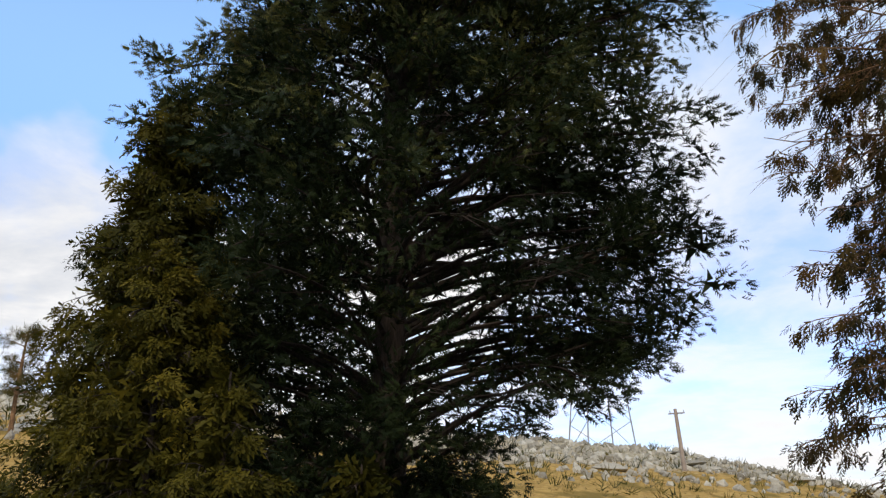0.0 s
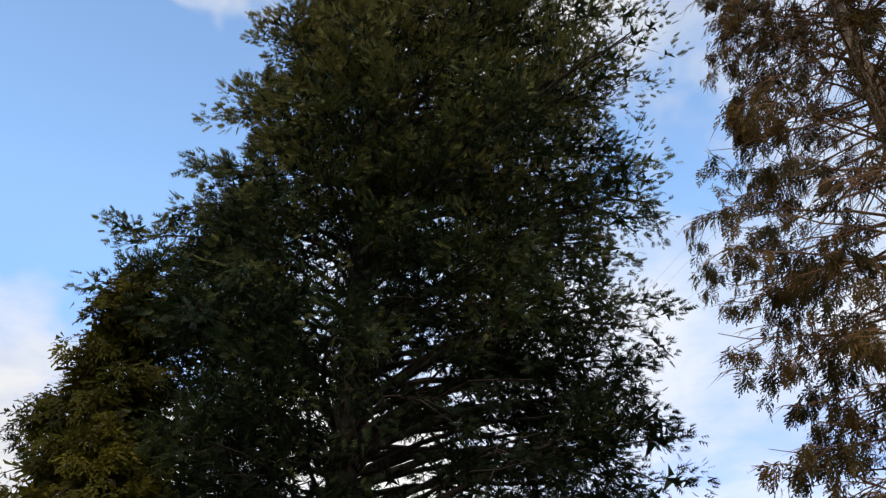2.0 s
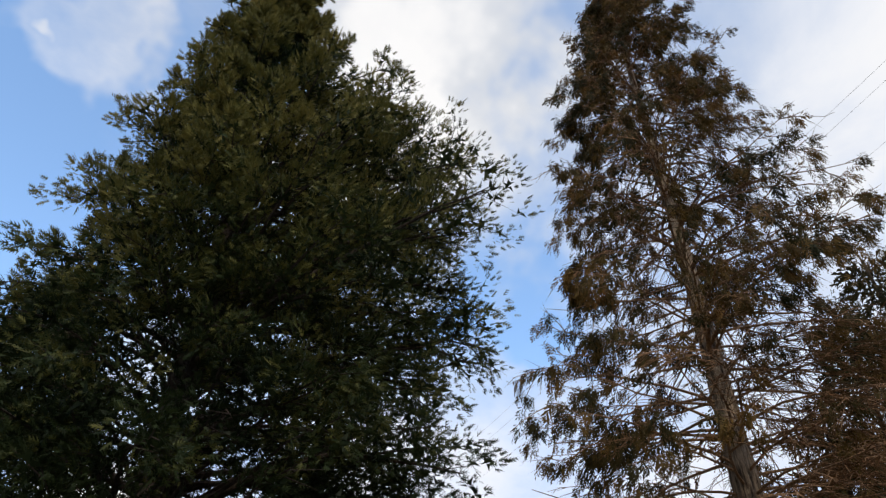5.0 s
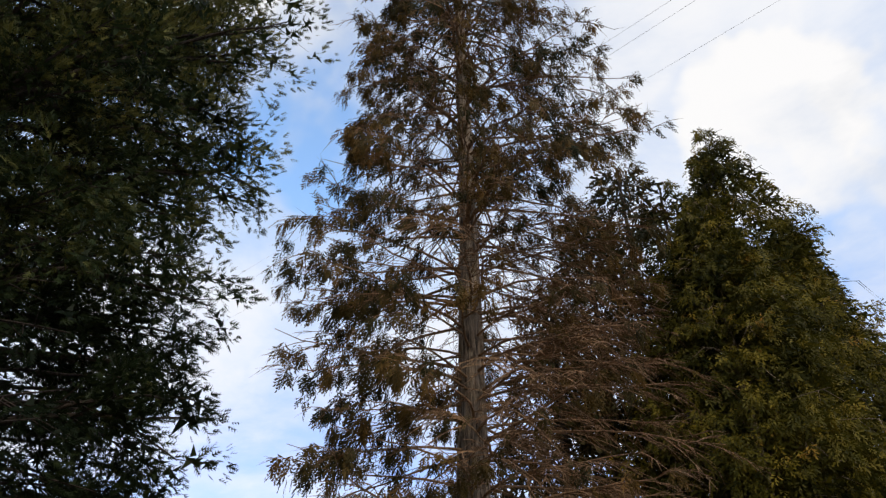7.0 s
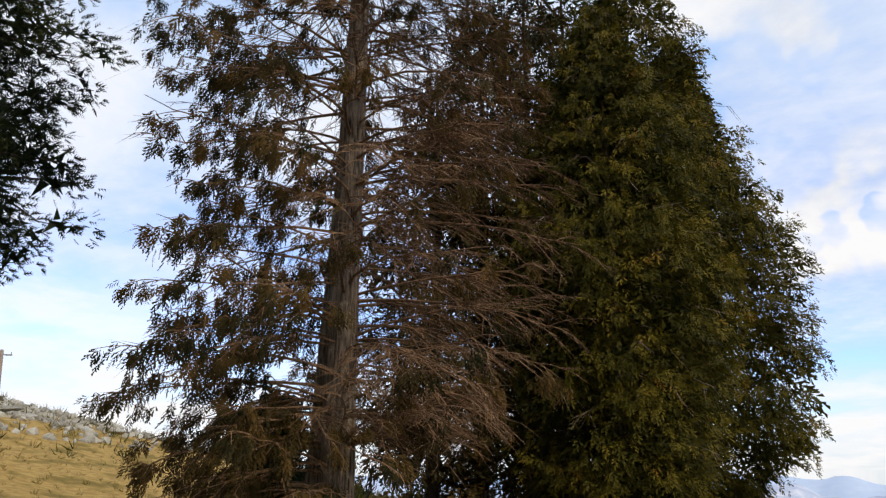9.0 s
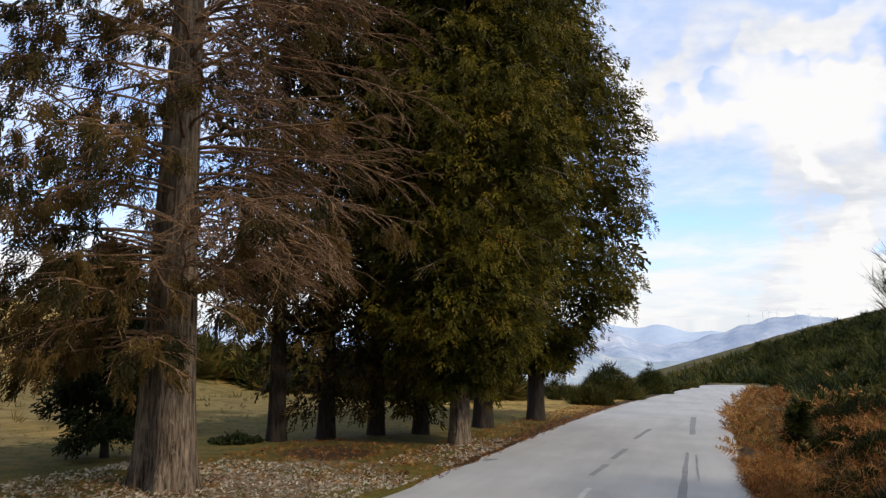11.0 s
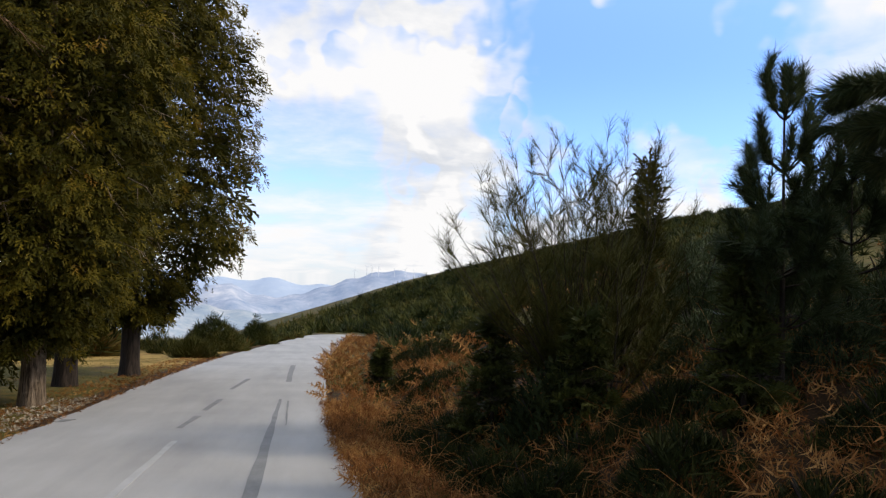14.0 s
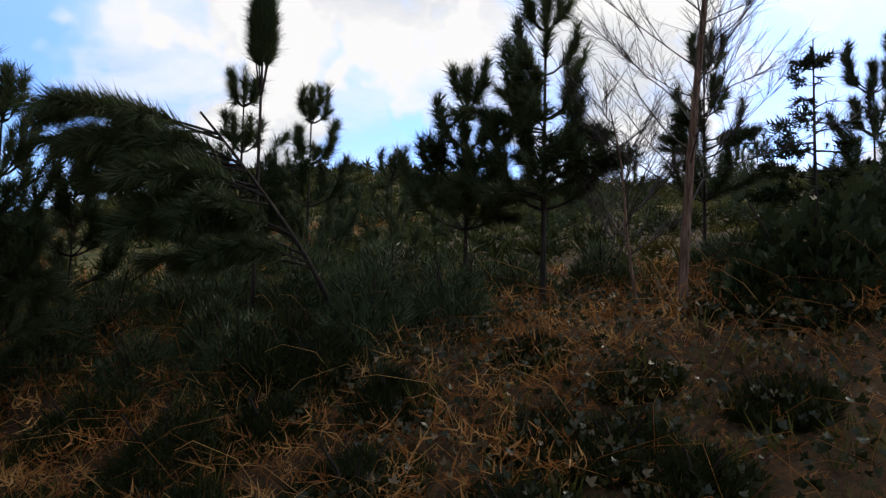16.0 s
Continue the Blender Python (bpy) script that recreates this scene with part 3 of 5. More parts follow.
def lines(start, az, length, rise, droop, k=7, curl=0.25, hook=0.0):
    """Boughs: n polylines from start (n, 3), out along az, rising and then sagging."""
    n = len(az)
    s = np.linspace(0, 1, k)[None]
    bend = az[:, None] + rng.normal(0, curl, (n, 1)) * s
    r = length[:, None] * s
    z = length[:, None] * (rise[:, None] * s - droop[:, None] * s ** 2 + hook * s ** 4)
    p = np.stack([np.cos(bend) * r, np.sin(bend) * r, z], -1) + start[:, None]
    return p + rng.normal(0, 0.012, p.shape) * s[..., None] * length[:, None, None]


def along(p, s):
    """Points and directions at s (n, m) in 0..1 along polylines p (n, k, 3)."""
    k = p.shape[1] - 1
    u = np.clip(s, 0, 0.9999) * k
    i = u.astype(int)
    f = (u - i)[..., None]
    row = np.arange(len(p))[:, None]
    return p[row, i] * (1 - f) + p[row, i + 1] * f, unit(p[row, i + 1] - p[row, i])


def side_twigs(p, m, s0, lo, hi, length, sag, k=4, up=0.0):
    """m twigs on each polyline, leaving at lo..hi degrees to either side."""
    n = len(p)
    s = rng.uniform(s0, 1, (n, m))
    q, d = along(p, s)
    side = unit(np.cross(d, np.array([0, 0, 1.0]))) * rng.choice([-1, 1], (n, m, 1))
    roll = rng.normal(0, 0.45, (n, m, 1))
    side = unit(side + np.array([0, 0, 1.0]) * (roll + up))
    a = np.radians(rng.uniform(lo, hi, (n, m, 1)))
    t = unit(d * np.cos(a) + side * np.sin(a)).reshape(-1, 1, 3)
    ln = (length(s) * rng.uniform(0.55, 1.2, (n, m))).reshape(-1, 1, 1)
    u = np.linspace(0, 1, k).reshape(1, k, 1)
    return q.reshape(-1, 1, 3) + t * ln * u + np.array([0, 0, -1.0]) * sag * ln * u ** 2


def trunk_heap(height, r0, r1, lean=(0, 0), flare=0.5, sides=28, rings=46, rough=0.05, forks=None):
    z = np.linspace(0, 1, rings) ** 1.35 * height
    w = np.arange(sides) * 2 * np.pi / sides
    zz, ww = np.meshgrid(z, w, indexing="ij")
    r = r0 + (r1 - r0) * (zz / height) ** 0.85 + r0 * flare * np.exp(-zz / 0.38) * (0.75 + 0.5 * np.cos(ww * 5 + 1.3))
    r = r * (1 + rough * fractal(ww * 6.0, zz * 0.9, 1.0, r0 * 10) + rough * 0.6 * fractal(np.cos(ww) * 3, zz + np.sin(ww) * 3, 0.8, 2.0))
    sway = 0.05 * height / 15 * np.sin(zz / height * 7 + r0 * 20) * (zz / height)
    x, y = np.cos(ww) * r + lean[0] * zz / height + sway, np.sin(ww) * r + lean[1] * zz / height
    h = Heap()
    i = np.arange(rings - 1)[:, None] * sides
    j = np.arange(sides)[None]
    h.add(np.stack([x, y, zz], -1), np.stack([i + j, i + (j + 1) % sides, i + sides + (j + 1) % sides, i + sides + j], -1).reshape(-1, 4))
    return h


def radius_of(table, z):
    zs, rs = zip(*table)
    return np.interp(z, zs, rs)


def big_conifer(name, place, height, side_az, sunny, shady, boughs, mats, label, clumps=400, per=30, spray=T_SPRUCE, rise=0.55, droop=0.42, hang=0.25,
                size=(0.5, 0.9), trunk=(0.3, 0.03), lean=(0, 0), low=1.0, limb_parts=0, tint=(0.0, 1.0), clump=(0.35, 0.70), plate=0.35, fill=1.0, ragged=0.12):
    """A conifer whose outline is given by two tables (height over its foot, radius), on the side side_az and on the opposite one.
    Its crown is made of leafy bough ends (clumps), flat ones (plate small) or hanging ones (hang large)."""
    root = thing(name, place, label, "tree")
    part("trunk", trunk_heap(height * 0.93, trunk[0], trunk[1], lean, 0.22), mats[1], root, smooth=True)

    def reach_at(z, az):
        k = 0.5 + 0.5 * np.cos(az - side_az)
        r = radius_of(sunny, z) * k + radius_of(shady, z) * (1 - k)
        return r

    n = boughs
    tip = low + (height - low - 0.3) * ((np.arange(n) + rng.uniform(0, 1, n)) / n) ** 1.05
    az = (np.arange(n) * 2.39996 + rng.normal(0, 0.35, n)) % (2 * np.pi)
    reach = reach_at(tip, az) * rng.uniform(0.78, 0.95, n)
    ri, dr = rise * rng.uniform(0.6, 1.35, n), droop * rng.uniform(0.7, 1.3, n)
    foot = np.clip(tip - reach * (ri - dr), 0.5, height * 0.97)
    start = np.stack([lean[0] * foot / height, lean[1] * foot / height, foot], -1)
    p = lines(start, az, reach, ri, dr)
    s = np.linspace(0, 1, p.shape[1])[None]
    rad = (0.008 + 0.011 * reach)[:, None] * (1 - 0.88 * s)
    order = np.argsort(-reach * (foot < height * 0.5))
    for i in order[:limb_parts]:
        h = Heap()
        h.tubes(p[i:i + 1], rad[i:i + 1] * 1.25, 7)
        part("limb", h, mats[1], root, smooth=True)
    h = Heap()
    rest = order[limb_parts:]
    h.tubes(p[rest], rad[rest], 4)
    t = side_twigs(p, 6, 0.25, 25, 62, lambda s: 0.9 * (1.15 - 0.6 * s) * np.clip(reach / 3, 0.25, 1.25)[:, None], hang)
    h.spikes(t, 0.007)
    tagged(part("branches", h, mats[1], root), kind="stuff")

    # leafy bough ends, more of them where the crown is wide
    zs = rng.uniform(low, height - 0.2, clumps * 6)
    zs = zs[rng.uniform(0, 1, len(zs)) < (0.25 + radius_of(sunny, zs) + radius_of(shady, zs)) / (0.25 + max(r for _, r in sunny) + max(r for _, r in shady))][:clumps]
    ca = rng.uniform(0, 2 * np.pi, len(zs))
    cr = reach_at(zs, ca)
    cs = rng.uniform(*clump, len(zs)) * np.clip(cr / 1.6, 0.35, 1.0)
    cr = np.maximum(cr * (0.99 - np.abs(rng.normal(0, ragged, len(zs)))) - cs * 0.85, 0.0)
    out = np.stack([np.cos(ca), np.sin(ca), 0.25 - hang * 0.5 + rng.normal(0, 0.15, len(zs))], -1)
    out = unit(out)
    mid = np.stack([np.cos(ca) * cr + lean[0] * zs / height, np.sin(ca) * cr + lean[1] * zs / height, zs - cs * 0.3 * hang], -1)
    side = unit(np.cross(out, np.array([0, 0, 1.0])))
    upw = np.cross(side, out)
    m = len(zs)
    u, v, w = rng.uniform(-0.8, 0.8, (m, per)), rng.normal(0, 0.36, (m, per)), rng.normal(0, 1, (m, per)) * plate
    v = v * (1.1 - 0.55 * np.clip(u, 0, 1))
    q = mid[:, None] + cs[:, None, None] * (out[:, None] * u[..., None] + side[:, None] * v[..., None] + upw[:, None] * (w - 0.22 * u ** 2)[..., None])
    q[..., 2] = np.maximum(q[..., 2], low * 0.6)
    d = out[:, None] * (0.65 + 0.2 * u[..., None]) + side[:, None] * v[..., None] * 1.2 - np.array([0, 0, hang]) + rng.normal(0, 0.38, q.shape)
    q, d = q.reshape(-1, 3), unit(d.reshape(-1, 3))
    normal = unit(np.repeat(upw, per, 0) * (1.0 if hang < 0.5 else 0.2) + np.repeat(out, per, 0) * (0.0 if hang < 0.5 else 0.8) + rng.normal(0, 0.5, d.shape))
    c = Heap()
    base = np.repeat(rng.normal(0, 0.16, m), per)
    # tint also rises towards each clump's tip and top, as painted highlights
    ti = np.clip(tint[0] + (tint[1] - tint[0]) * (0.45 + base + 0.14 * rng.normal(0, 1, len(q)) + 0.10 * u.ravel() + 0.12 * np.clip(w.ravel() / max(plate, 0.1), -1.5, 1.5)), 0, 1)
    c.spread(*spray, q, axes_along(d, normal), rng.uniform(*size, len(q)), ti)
    # filler sprays deep in the crown, tinted dark to stand for inner shade
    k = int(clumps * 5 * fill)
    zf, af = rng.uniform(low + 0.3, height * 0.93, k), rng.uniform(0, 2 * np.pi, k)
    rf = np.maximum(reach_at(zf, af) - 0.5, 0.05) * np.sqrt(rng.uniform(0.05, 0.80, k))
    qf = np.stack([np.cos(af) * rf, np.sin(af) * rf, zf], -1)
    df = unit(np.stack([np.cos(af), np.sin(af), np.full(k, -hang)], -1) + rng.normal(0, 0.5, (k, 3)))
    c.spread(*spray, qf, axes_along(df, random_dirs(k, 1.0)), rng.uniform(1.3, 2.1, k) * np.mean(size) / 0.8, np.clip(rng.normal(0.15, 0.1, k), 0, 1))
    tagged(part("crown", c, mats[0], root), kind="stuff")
    return root


def great_spruce(place, height, right, left, right_az):
    """The tall spruce. Its outline is given by tables (height over its foot, reach) towards right_az and away from it; the leaf sits
    on fans of branchlets along the boughs, and thins out low on the side right_az, where limbs and sky show."""
    root = thing("spruce_tree", place, "tall dense dark green spruce with low rising limbs", "tree")
    part("trunk", trunk_heap(height * 0.985, 0.29, 0.03, (0, 0), 0.22), M_BARK_DARK, root, smooth=True)
    away = np.array([math.cos(right_az), math.sin(right_az)])

    def reach_at(z, az):
        c = np.cos(az - right_az)
        r = radius_of(right, z) * (0.5 + 0.5 * c) + radius_of(left, z) * (0.5 - 0.5 * c)
        return r * (1 - 0.26 * (1 - c ** 2) * step(z, 2, 9))

    n = 300
    tip = 1.5 + (height - 1.8) * ((np.arange(n) + rng.uniform(0, 1, n)) / n) ** 1.12
    az = (np.arange(n) * 2.39996 + rng.normal(0, 0.3, n)) % (2 * np.pi)
    more = 90      # the side along the road carries more boughs
    tip = np.hstack([tip, rng.uniform(3.2, 16, more)])
    az = np.hstack([az, right_az + rng.normal(0, 0.55, more)])
    n += more
    reach = reach_at(tip, az) * rng.uniform(0.72, 0.90, n)
    high = step(tip, 8, 15)
    ri = (0.60 + 0.45 * high) * rng.uniform(0.7, 1.3, n)
    dr = (0.42 - 0.05 * high) * rng.uniform(0.7, 1.3, n)
    foot = np.clip(tip - reach * (ri - dr), 0.9, height * 0.97)
    p = lines(np.stack([0 * foot, 0 * foot, foot], -1), az, reach, ri, dr, 8, 0.2)
    s = np.linspace(0, 1, 8)[None]
    rad = (0.008 + 0.012 * reach)[:, None] * (1 - 0.88 * s)
    order = np.argsort(-reach * (foot < height * 0.5))
    for i in order[:40]:
        h = Heap()
        h.tubes(p[i:i + 1], rad[i:i + 1] * 1.2, 7)
        part("limb", h, M_BARK_DARK, root, smooth=True)
    h = Heap()
    h.tubes(p[order[40:]], rad[order[40:]], 4)
    m = 10
    t = side_twigs(p, m, 0.26, 30, 66, lambda q: np.clip(0.32 * reach, 0.25, 1.5)[:, None] * (1.25 - 0.72 * q), 0.16, 4)
    own = np.repeat(np.arange(n), m)
    h.spikes(t, 0.010)
    tagged(part("branches", h, M_BARK_DARK, root), kind="stuff")

    # leafy tufts at the middle and the end of each branchlet and at the bough's tip; their hearts carry inner shade as
    # a darker tint
    q1, d1 = along(t, np.stack([rng.uniform(0.30, 0.55, len(t)), rng.uniform(0.80, 1.0, len(t))], 1))
    q2, d2 = along(p, rng.uniform(0.62, 1.0, (n, 3)))
    mid = np.concatenate([q1.reshape(-1, 3), q2.reshape(-1, 3)])
    out = np.concatenate([d1.reshape(-1, 3), d2.reshape(-1, 3)])
    bough = np.concatenate([np.repeat(own, 2), np.repeat(np.arange(n), 3)])
    inner = np.concatenate([np.tile([True, False], len(t)), np.zeros(3 * n, bool)])
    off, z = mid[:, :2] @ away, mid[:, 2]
    thin = np.where((off > 0.25) & (off < 2.7) & (z > 2.2) & (z < 6.4), 0.34, np.where((off > 0.25) & (z < 11), 0.90, 1.0))
    keep = rng.uniform(0, 1, len(mid)) < thin
    mid, out, bough, inner, off, z = mid[keep], out[keep], bough[keep], inner[keep], off[keep], z[keep]
    m, per = len(mid), 17
    up = 0.15 + 0.55 * step(z, 7, 14)
    out = unit(out + np.array([0, 0, 1.0]) * up[:, None])
    size = np.clip(0.080 * reach, 0.14, 0.34)[bough] * rng.uniform(0.75, 1.25, m)
    way = unit(rng.normal(0, 0.75, (m, per, 3)) + out[:, None] * 0.75)
    q = mid[:, None] + way * (size[:, None] * rng.uniform(0.45, 1.0, (m, per)))[..., None] * np.array([1, 1, 0.8])
    d = unit(way * 0.6 + out[:, None] * 0.7 + rng.normal(0, 0.22, q.shape))
    # more olive high up and leftward: other foliage's tone, plus sunlit shoots painted in
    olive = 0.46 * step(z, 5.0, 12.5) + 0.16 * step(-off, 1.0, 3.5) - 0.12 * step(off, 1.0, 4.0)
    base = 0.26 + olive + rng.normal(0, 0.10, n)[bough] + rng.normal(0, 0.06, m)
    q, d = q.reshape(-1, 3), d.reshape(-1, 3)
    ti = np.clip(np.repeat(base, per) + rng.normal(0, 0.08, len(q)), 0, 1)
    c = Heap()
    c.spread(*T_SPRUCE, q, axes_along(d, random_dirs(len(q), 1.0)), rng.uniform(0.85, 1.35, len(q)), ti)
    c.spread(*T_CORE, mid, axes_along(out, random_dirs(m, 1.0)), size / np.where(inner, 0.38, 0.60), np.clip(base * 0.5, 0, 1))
    # large filler sprays inside the crown, with its inner shade coloured in
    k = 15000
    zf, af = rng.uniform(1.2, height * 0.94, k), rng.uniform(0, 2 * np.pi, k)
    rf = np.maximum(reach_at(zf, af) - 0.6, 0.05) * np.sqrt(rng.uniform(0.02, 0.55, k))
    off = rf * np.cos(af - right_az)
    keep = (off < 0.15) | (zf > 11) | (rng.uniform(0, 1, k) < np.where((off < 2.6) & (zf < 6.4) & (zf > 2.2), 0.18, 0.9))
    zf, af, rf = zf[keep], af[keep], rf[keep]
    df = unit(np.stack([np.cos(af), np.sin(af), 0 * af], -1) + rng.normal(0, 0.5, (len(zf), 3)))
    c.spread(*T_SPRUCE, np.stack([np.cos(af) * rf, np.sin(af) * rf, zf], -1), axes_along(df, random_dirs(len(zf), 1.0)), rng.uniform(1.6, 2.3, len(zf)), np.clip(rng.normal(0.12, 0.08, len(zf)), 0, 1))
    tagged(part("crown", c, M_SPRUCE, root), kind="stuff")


VIEW_SPRUCE = math.atan2(-math.sin(radians(-81.2)), math.cos(radians(-81.2)))     # the side that looks down the road
great_spruce(at_ground(-10.90, 1.48), 23.5,
             [(0, 0.8), (2.2, 1.6), (2.7, 2.4), (3.4, 4.2), (4.5, 5.0), (5.6, 5.1), (6.5, 5.4), (7.1, 5.0), (8.4, 4.9), (9.3, 5.9), (11.3, 6.3), (11.7, 5.3), (12.6, 5.4), (14.1, 5.8),
              (14.5, 4.2), (15.9, 4.1), (16.2, 2.4), (17.4, 2.1), (17.8, 1.4), (19.2, 1.2), (21, 0.85), (22.6, 0.4), (23.5, 0.05)],
             [(0, 2.5), (2, 4.3), (4.7, 4.5), (6.3, 4.5), (8.0, 4.4), (8.4, 3.6), (9.2, 3.8), (10, 3.3), (11, 3.4), (12.3, 2.95), (13.4, 2.6), (14.5, 2.05), (16.7, 1.75), (18.4, 1.5),
              (20.5, 1.05), (22.5, 0.45), (23.5, 0.05)], VIEW_SPRUCE)
BACK = [(0, 1.5), (2, 2.8), (5, 3.0), (9, 2.0), (12.5, 0.05)]
big_conifer("spruce_tree", at_ground(-14.5, -0.6), 12.5, 0.0, BACK, BACK, 60, (M_SPRUCE, M_BARK_DARK), "dark spruce close behind a taller one", clumps=160, per=20, trunk=(0.2, 0.03), low=0.6,
            size=(1.6, 2.8), clump=(0.5, 0.9), plate=0.25)
# the yellow-green cypresses at the spruce's foot
TALL = [(0, 1.2), (1.5, 1.5), (3, 1.4), (5, 1.0), (6.6, 0.5), (7.4, 0.05)]
big_conifer("cypress_tree", at_ground(-10.3, -1.75), 7.4, 0.0, TALL, TALL,
            80, (M_CYPRESS, M_BARK_DARK), "bushy yellow-green cypress at the foot of the spruce", clumps=300, per=26, spray=T_FROND, hang=0.7, size=(0.45, 0.85),
            trunk=(0.12, 0.01), low=0.2, rise=0.5, droop=0.5, clump=(0.25, 0.5), plate=0.3, tint=(0.0, 0.55))
MIDDLE = [(0, 1.0), (1.2, 1.1), (2.6, 0.9), (4, 0.5), (4.7, 0.05)]
big_conifer("cypress_tree", at_ground(-8.7, -1.35), 4.7, 0.0, MIDDLE, MIDDLE,
            60, (M_CYPRESS, M_BARK_DARK), "yellow-green cypress with feathery hanging sprays", clumps=170, per=30, spray=T_FROND, hang=0.7, size=(0.4, 0.7),
            trunk=(0.08, 0.01), low=0.2, rise=0.5, droop=0.5, clump=(0.22, 0.42), plate=0.3, tint=(0.0, 0.65))
for sx, sy, sh in ((-7.6, -0.55, 3.1), (-7.9, 0.75, 2.3), (-8.2, 1.6, 1.9)):
    tab = [(0, 0.7), (sh * 0.3, 0.85), (sh * 0.7, 0.5), (sh, 0.04)]
    big_conifer("cypress_sapling", at_ground(sx, sy), sh, 0.0, tab, tab, 36, (M_CYPRESS, M_BARK_DARK), "young yellow-green cypress with feathery sprays", clumps=60, per=26, spray=T_FROND,
                hang=0.6, size=(0.4, 0.7), trunk=(0.05, 0.01), low=0.1, rise=0.6, droop=0.5, tint=(0.05, 0.7), clump=(0.2, 0.42))


def thinning_cypress(place, height, right_az):
    """The half-bare cypress: leafy tufts on the outside and the top, a broom of bare boughs on the side right_az."""
    root = thing("cypress_tree", place, "tall half-bare cypress with brown dead boughs and hanging leaf tufts", "tree")
    part("trunk", trunk_heap(height * 0.99, 0.235, 0.02, (-0.1, 0.0), 0.40, 40, 90, 0.08), M_BARK, root, "grey-brown fissured trunk", True)
    # extra stem, added to stand for the shaded left side of the single trunk
    part("shade_stem", shifted(trunk_heap(height * 0.42, 0.16, 0.02, (0.22, -0.02), 0.5, 30, 50, 0.06), (-0.42, 0.06, 0)), M_BARK, root, "added stem standing for the trunk's shaded left side", True)
    n = 400
    tip = 1.0 + (height - 1.15) * ((np.arange(n) + rng.uniform(0, 1, n)) / n) ** 1.08
    az = (np.arange(n) * 2.39996 + rng.normal(0, 0.3, n)) % (2 * np.pi)
    k = 0.5 + 0.5 * np.cos(az - right_az)
    left = [(0, 2.4), (1, 2.5), (2, 2.7), (4.4, 2.85), (5.4, 2.7), (6.2, 3.0), (7.0, 2.75), (7.6, 3.0), (8.3, 2.45), (9.4, 2.3), (10.2, 2.15), (11.5, 2.15), (12.6, 1.8), (14.2, 1.6), (15.3, 1.25), (16.4, 1.0), (17.4, 0.65), (height, 0.05)]
    right = [(0, 1.6), (2.2, 1.9), (3.4, 3.0), (4.8, 3.1), (6.4, 2.7), (8, 2.9), (9.4, 3.3), (10, 2.95), (11.5, 2.75), (12.2, 2.45), (13.2, 2.2), (14.6, 1.75), (15.5, 1.7), (17, 0.85), (height, 0.05)]
    reach = (radius_of(right, tip) * k + radius_of(left, tip) * (1 - k)) * rng.uniform(0.70, 0.98, n)
    ri, dr = rng.uniform(0.05, 0.40, n), rng.uniform(0.25, 0.50, n)
    low_bare = (np.cos(az - right_az) > 0.05) & (tip < 2.4)
    ri = np.where(low_bare, ri + 0.35, ri)
    foot = np.clip(tip - reach * (ri - dr), np.where(low_bare, 2.2, 1.7), height * 0.98)
    start = np.stack([-0.1 * foot / height, 0 * foot, foot], -1)
    p = lines(start, az, reach, ri, dr, 8, 0.3, 0.12)
    s = np.linspace(0, 1, 8)[None]
    rad = (0.006 + 0.0066 * reach)[:, None] * (1 - 0.84 * s)
    for i in range(290):
        h = Heap()
        h.tubes(p[i:i + 1], rad[i:i + 1], 5)
        part("bough", h, M_DEADWOOD, root)
    h = Heap()
    h.tubes(p[290:], rad[290:], 5)
    tagged(part("upper_boughs", h, M_DEADWOOD, root), kind="stuff")
    t = side_twigs(p, 10, 0.15, 20, 60, lambda s: 0.70 * (1.2 - 0.6 * s) * np.clip(reach / 2.5, 0.4, 1.2)[:, None], 0.25, 4)
    own = np.repeat(np.arange(n), 10)
    h = Heap()
    h.tubes(t, np.linspace(0.008, 0.003, 4)[None].repeat(len(t), 0), 3)
    bare = (np.cos(az - right_az) > 0.05) & (tip < 7.6)
    more = side_twigs(t, 5, 0.12, 18, 55, lambda s: 0.30 * (1.1 - 0.4 * s), 0.22, 2)
    keep = bare[np.repeat(own, 5)] | (rng.uniform(0, 1, len(more)) < 0.85)
    h.spikes(more[keep], 0.0052)
    brush = side_twigs(p[bare], 12, 0.2, 14, 55, lambda s: 1.0 * (1.15 - 0.6 * s), 0.28, 4)
    h.tubes(brush, np.linspace(0.0068, 0.0028, 4)[None].repeat(len(brush), 0), 3)
    finer = side_twigs(brush, 5, 0.12, 15, 50, lambda s: 0.34 * (1.1 - 0.4 * s), 0.2, 2)
    h.spikes(finer, 0.0052)
    tagged(part("twigs", h, M_DEADWOOD, root, "fine bare brown twigs"), kind="stuff")
    # tufts hang from the outer twigs
    share = np.where(bare, 0.08, 0.60)[own] * np.where(tip > 13, 1.15, np.where(tip < 3.4, 1.6, 1.0))[own]
    outer = np.linalg.norm(t[:, -1, :2], axis=1) / np.maximum(reach[own], 0.3)
    share = share * (0.18 + 1.25 * step(outer, 0.45, 0.85)) + 0.02
    keep = rng.uniform(0, 1, len(t)) < share
    per = 16
    q, d = along(t[keep], np.repeat(rng.uniform(0.35, 1.0, (keep.sum(), 2)), 8, 1))
    q = q.reshape(-1, 3) + rng.normal(0, 0.048, (keep.sum() * per, 3)) - np.array([0, 0, 0.04])
    d = unit(d.reshape(-1, 3) * 0.45 + rng.normal(0, 0.30, q.shape) - np.array([0, 0, 0.95]))
    c = Heap()
    ti = np.clip(np.repeat(rng.uniform(0, 1, keep.sum()), per) + rng.normal(0, 0.12, len(q)), 0, 1)
    c.spread(*T_DROOP, q, axes_along(d, random_dirs(len(q), 0.3)), rng.uniform(0.42, 0.80, len(q)), ti)
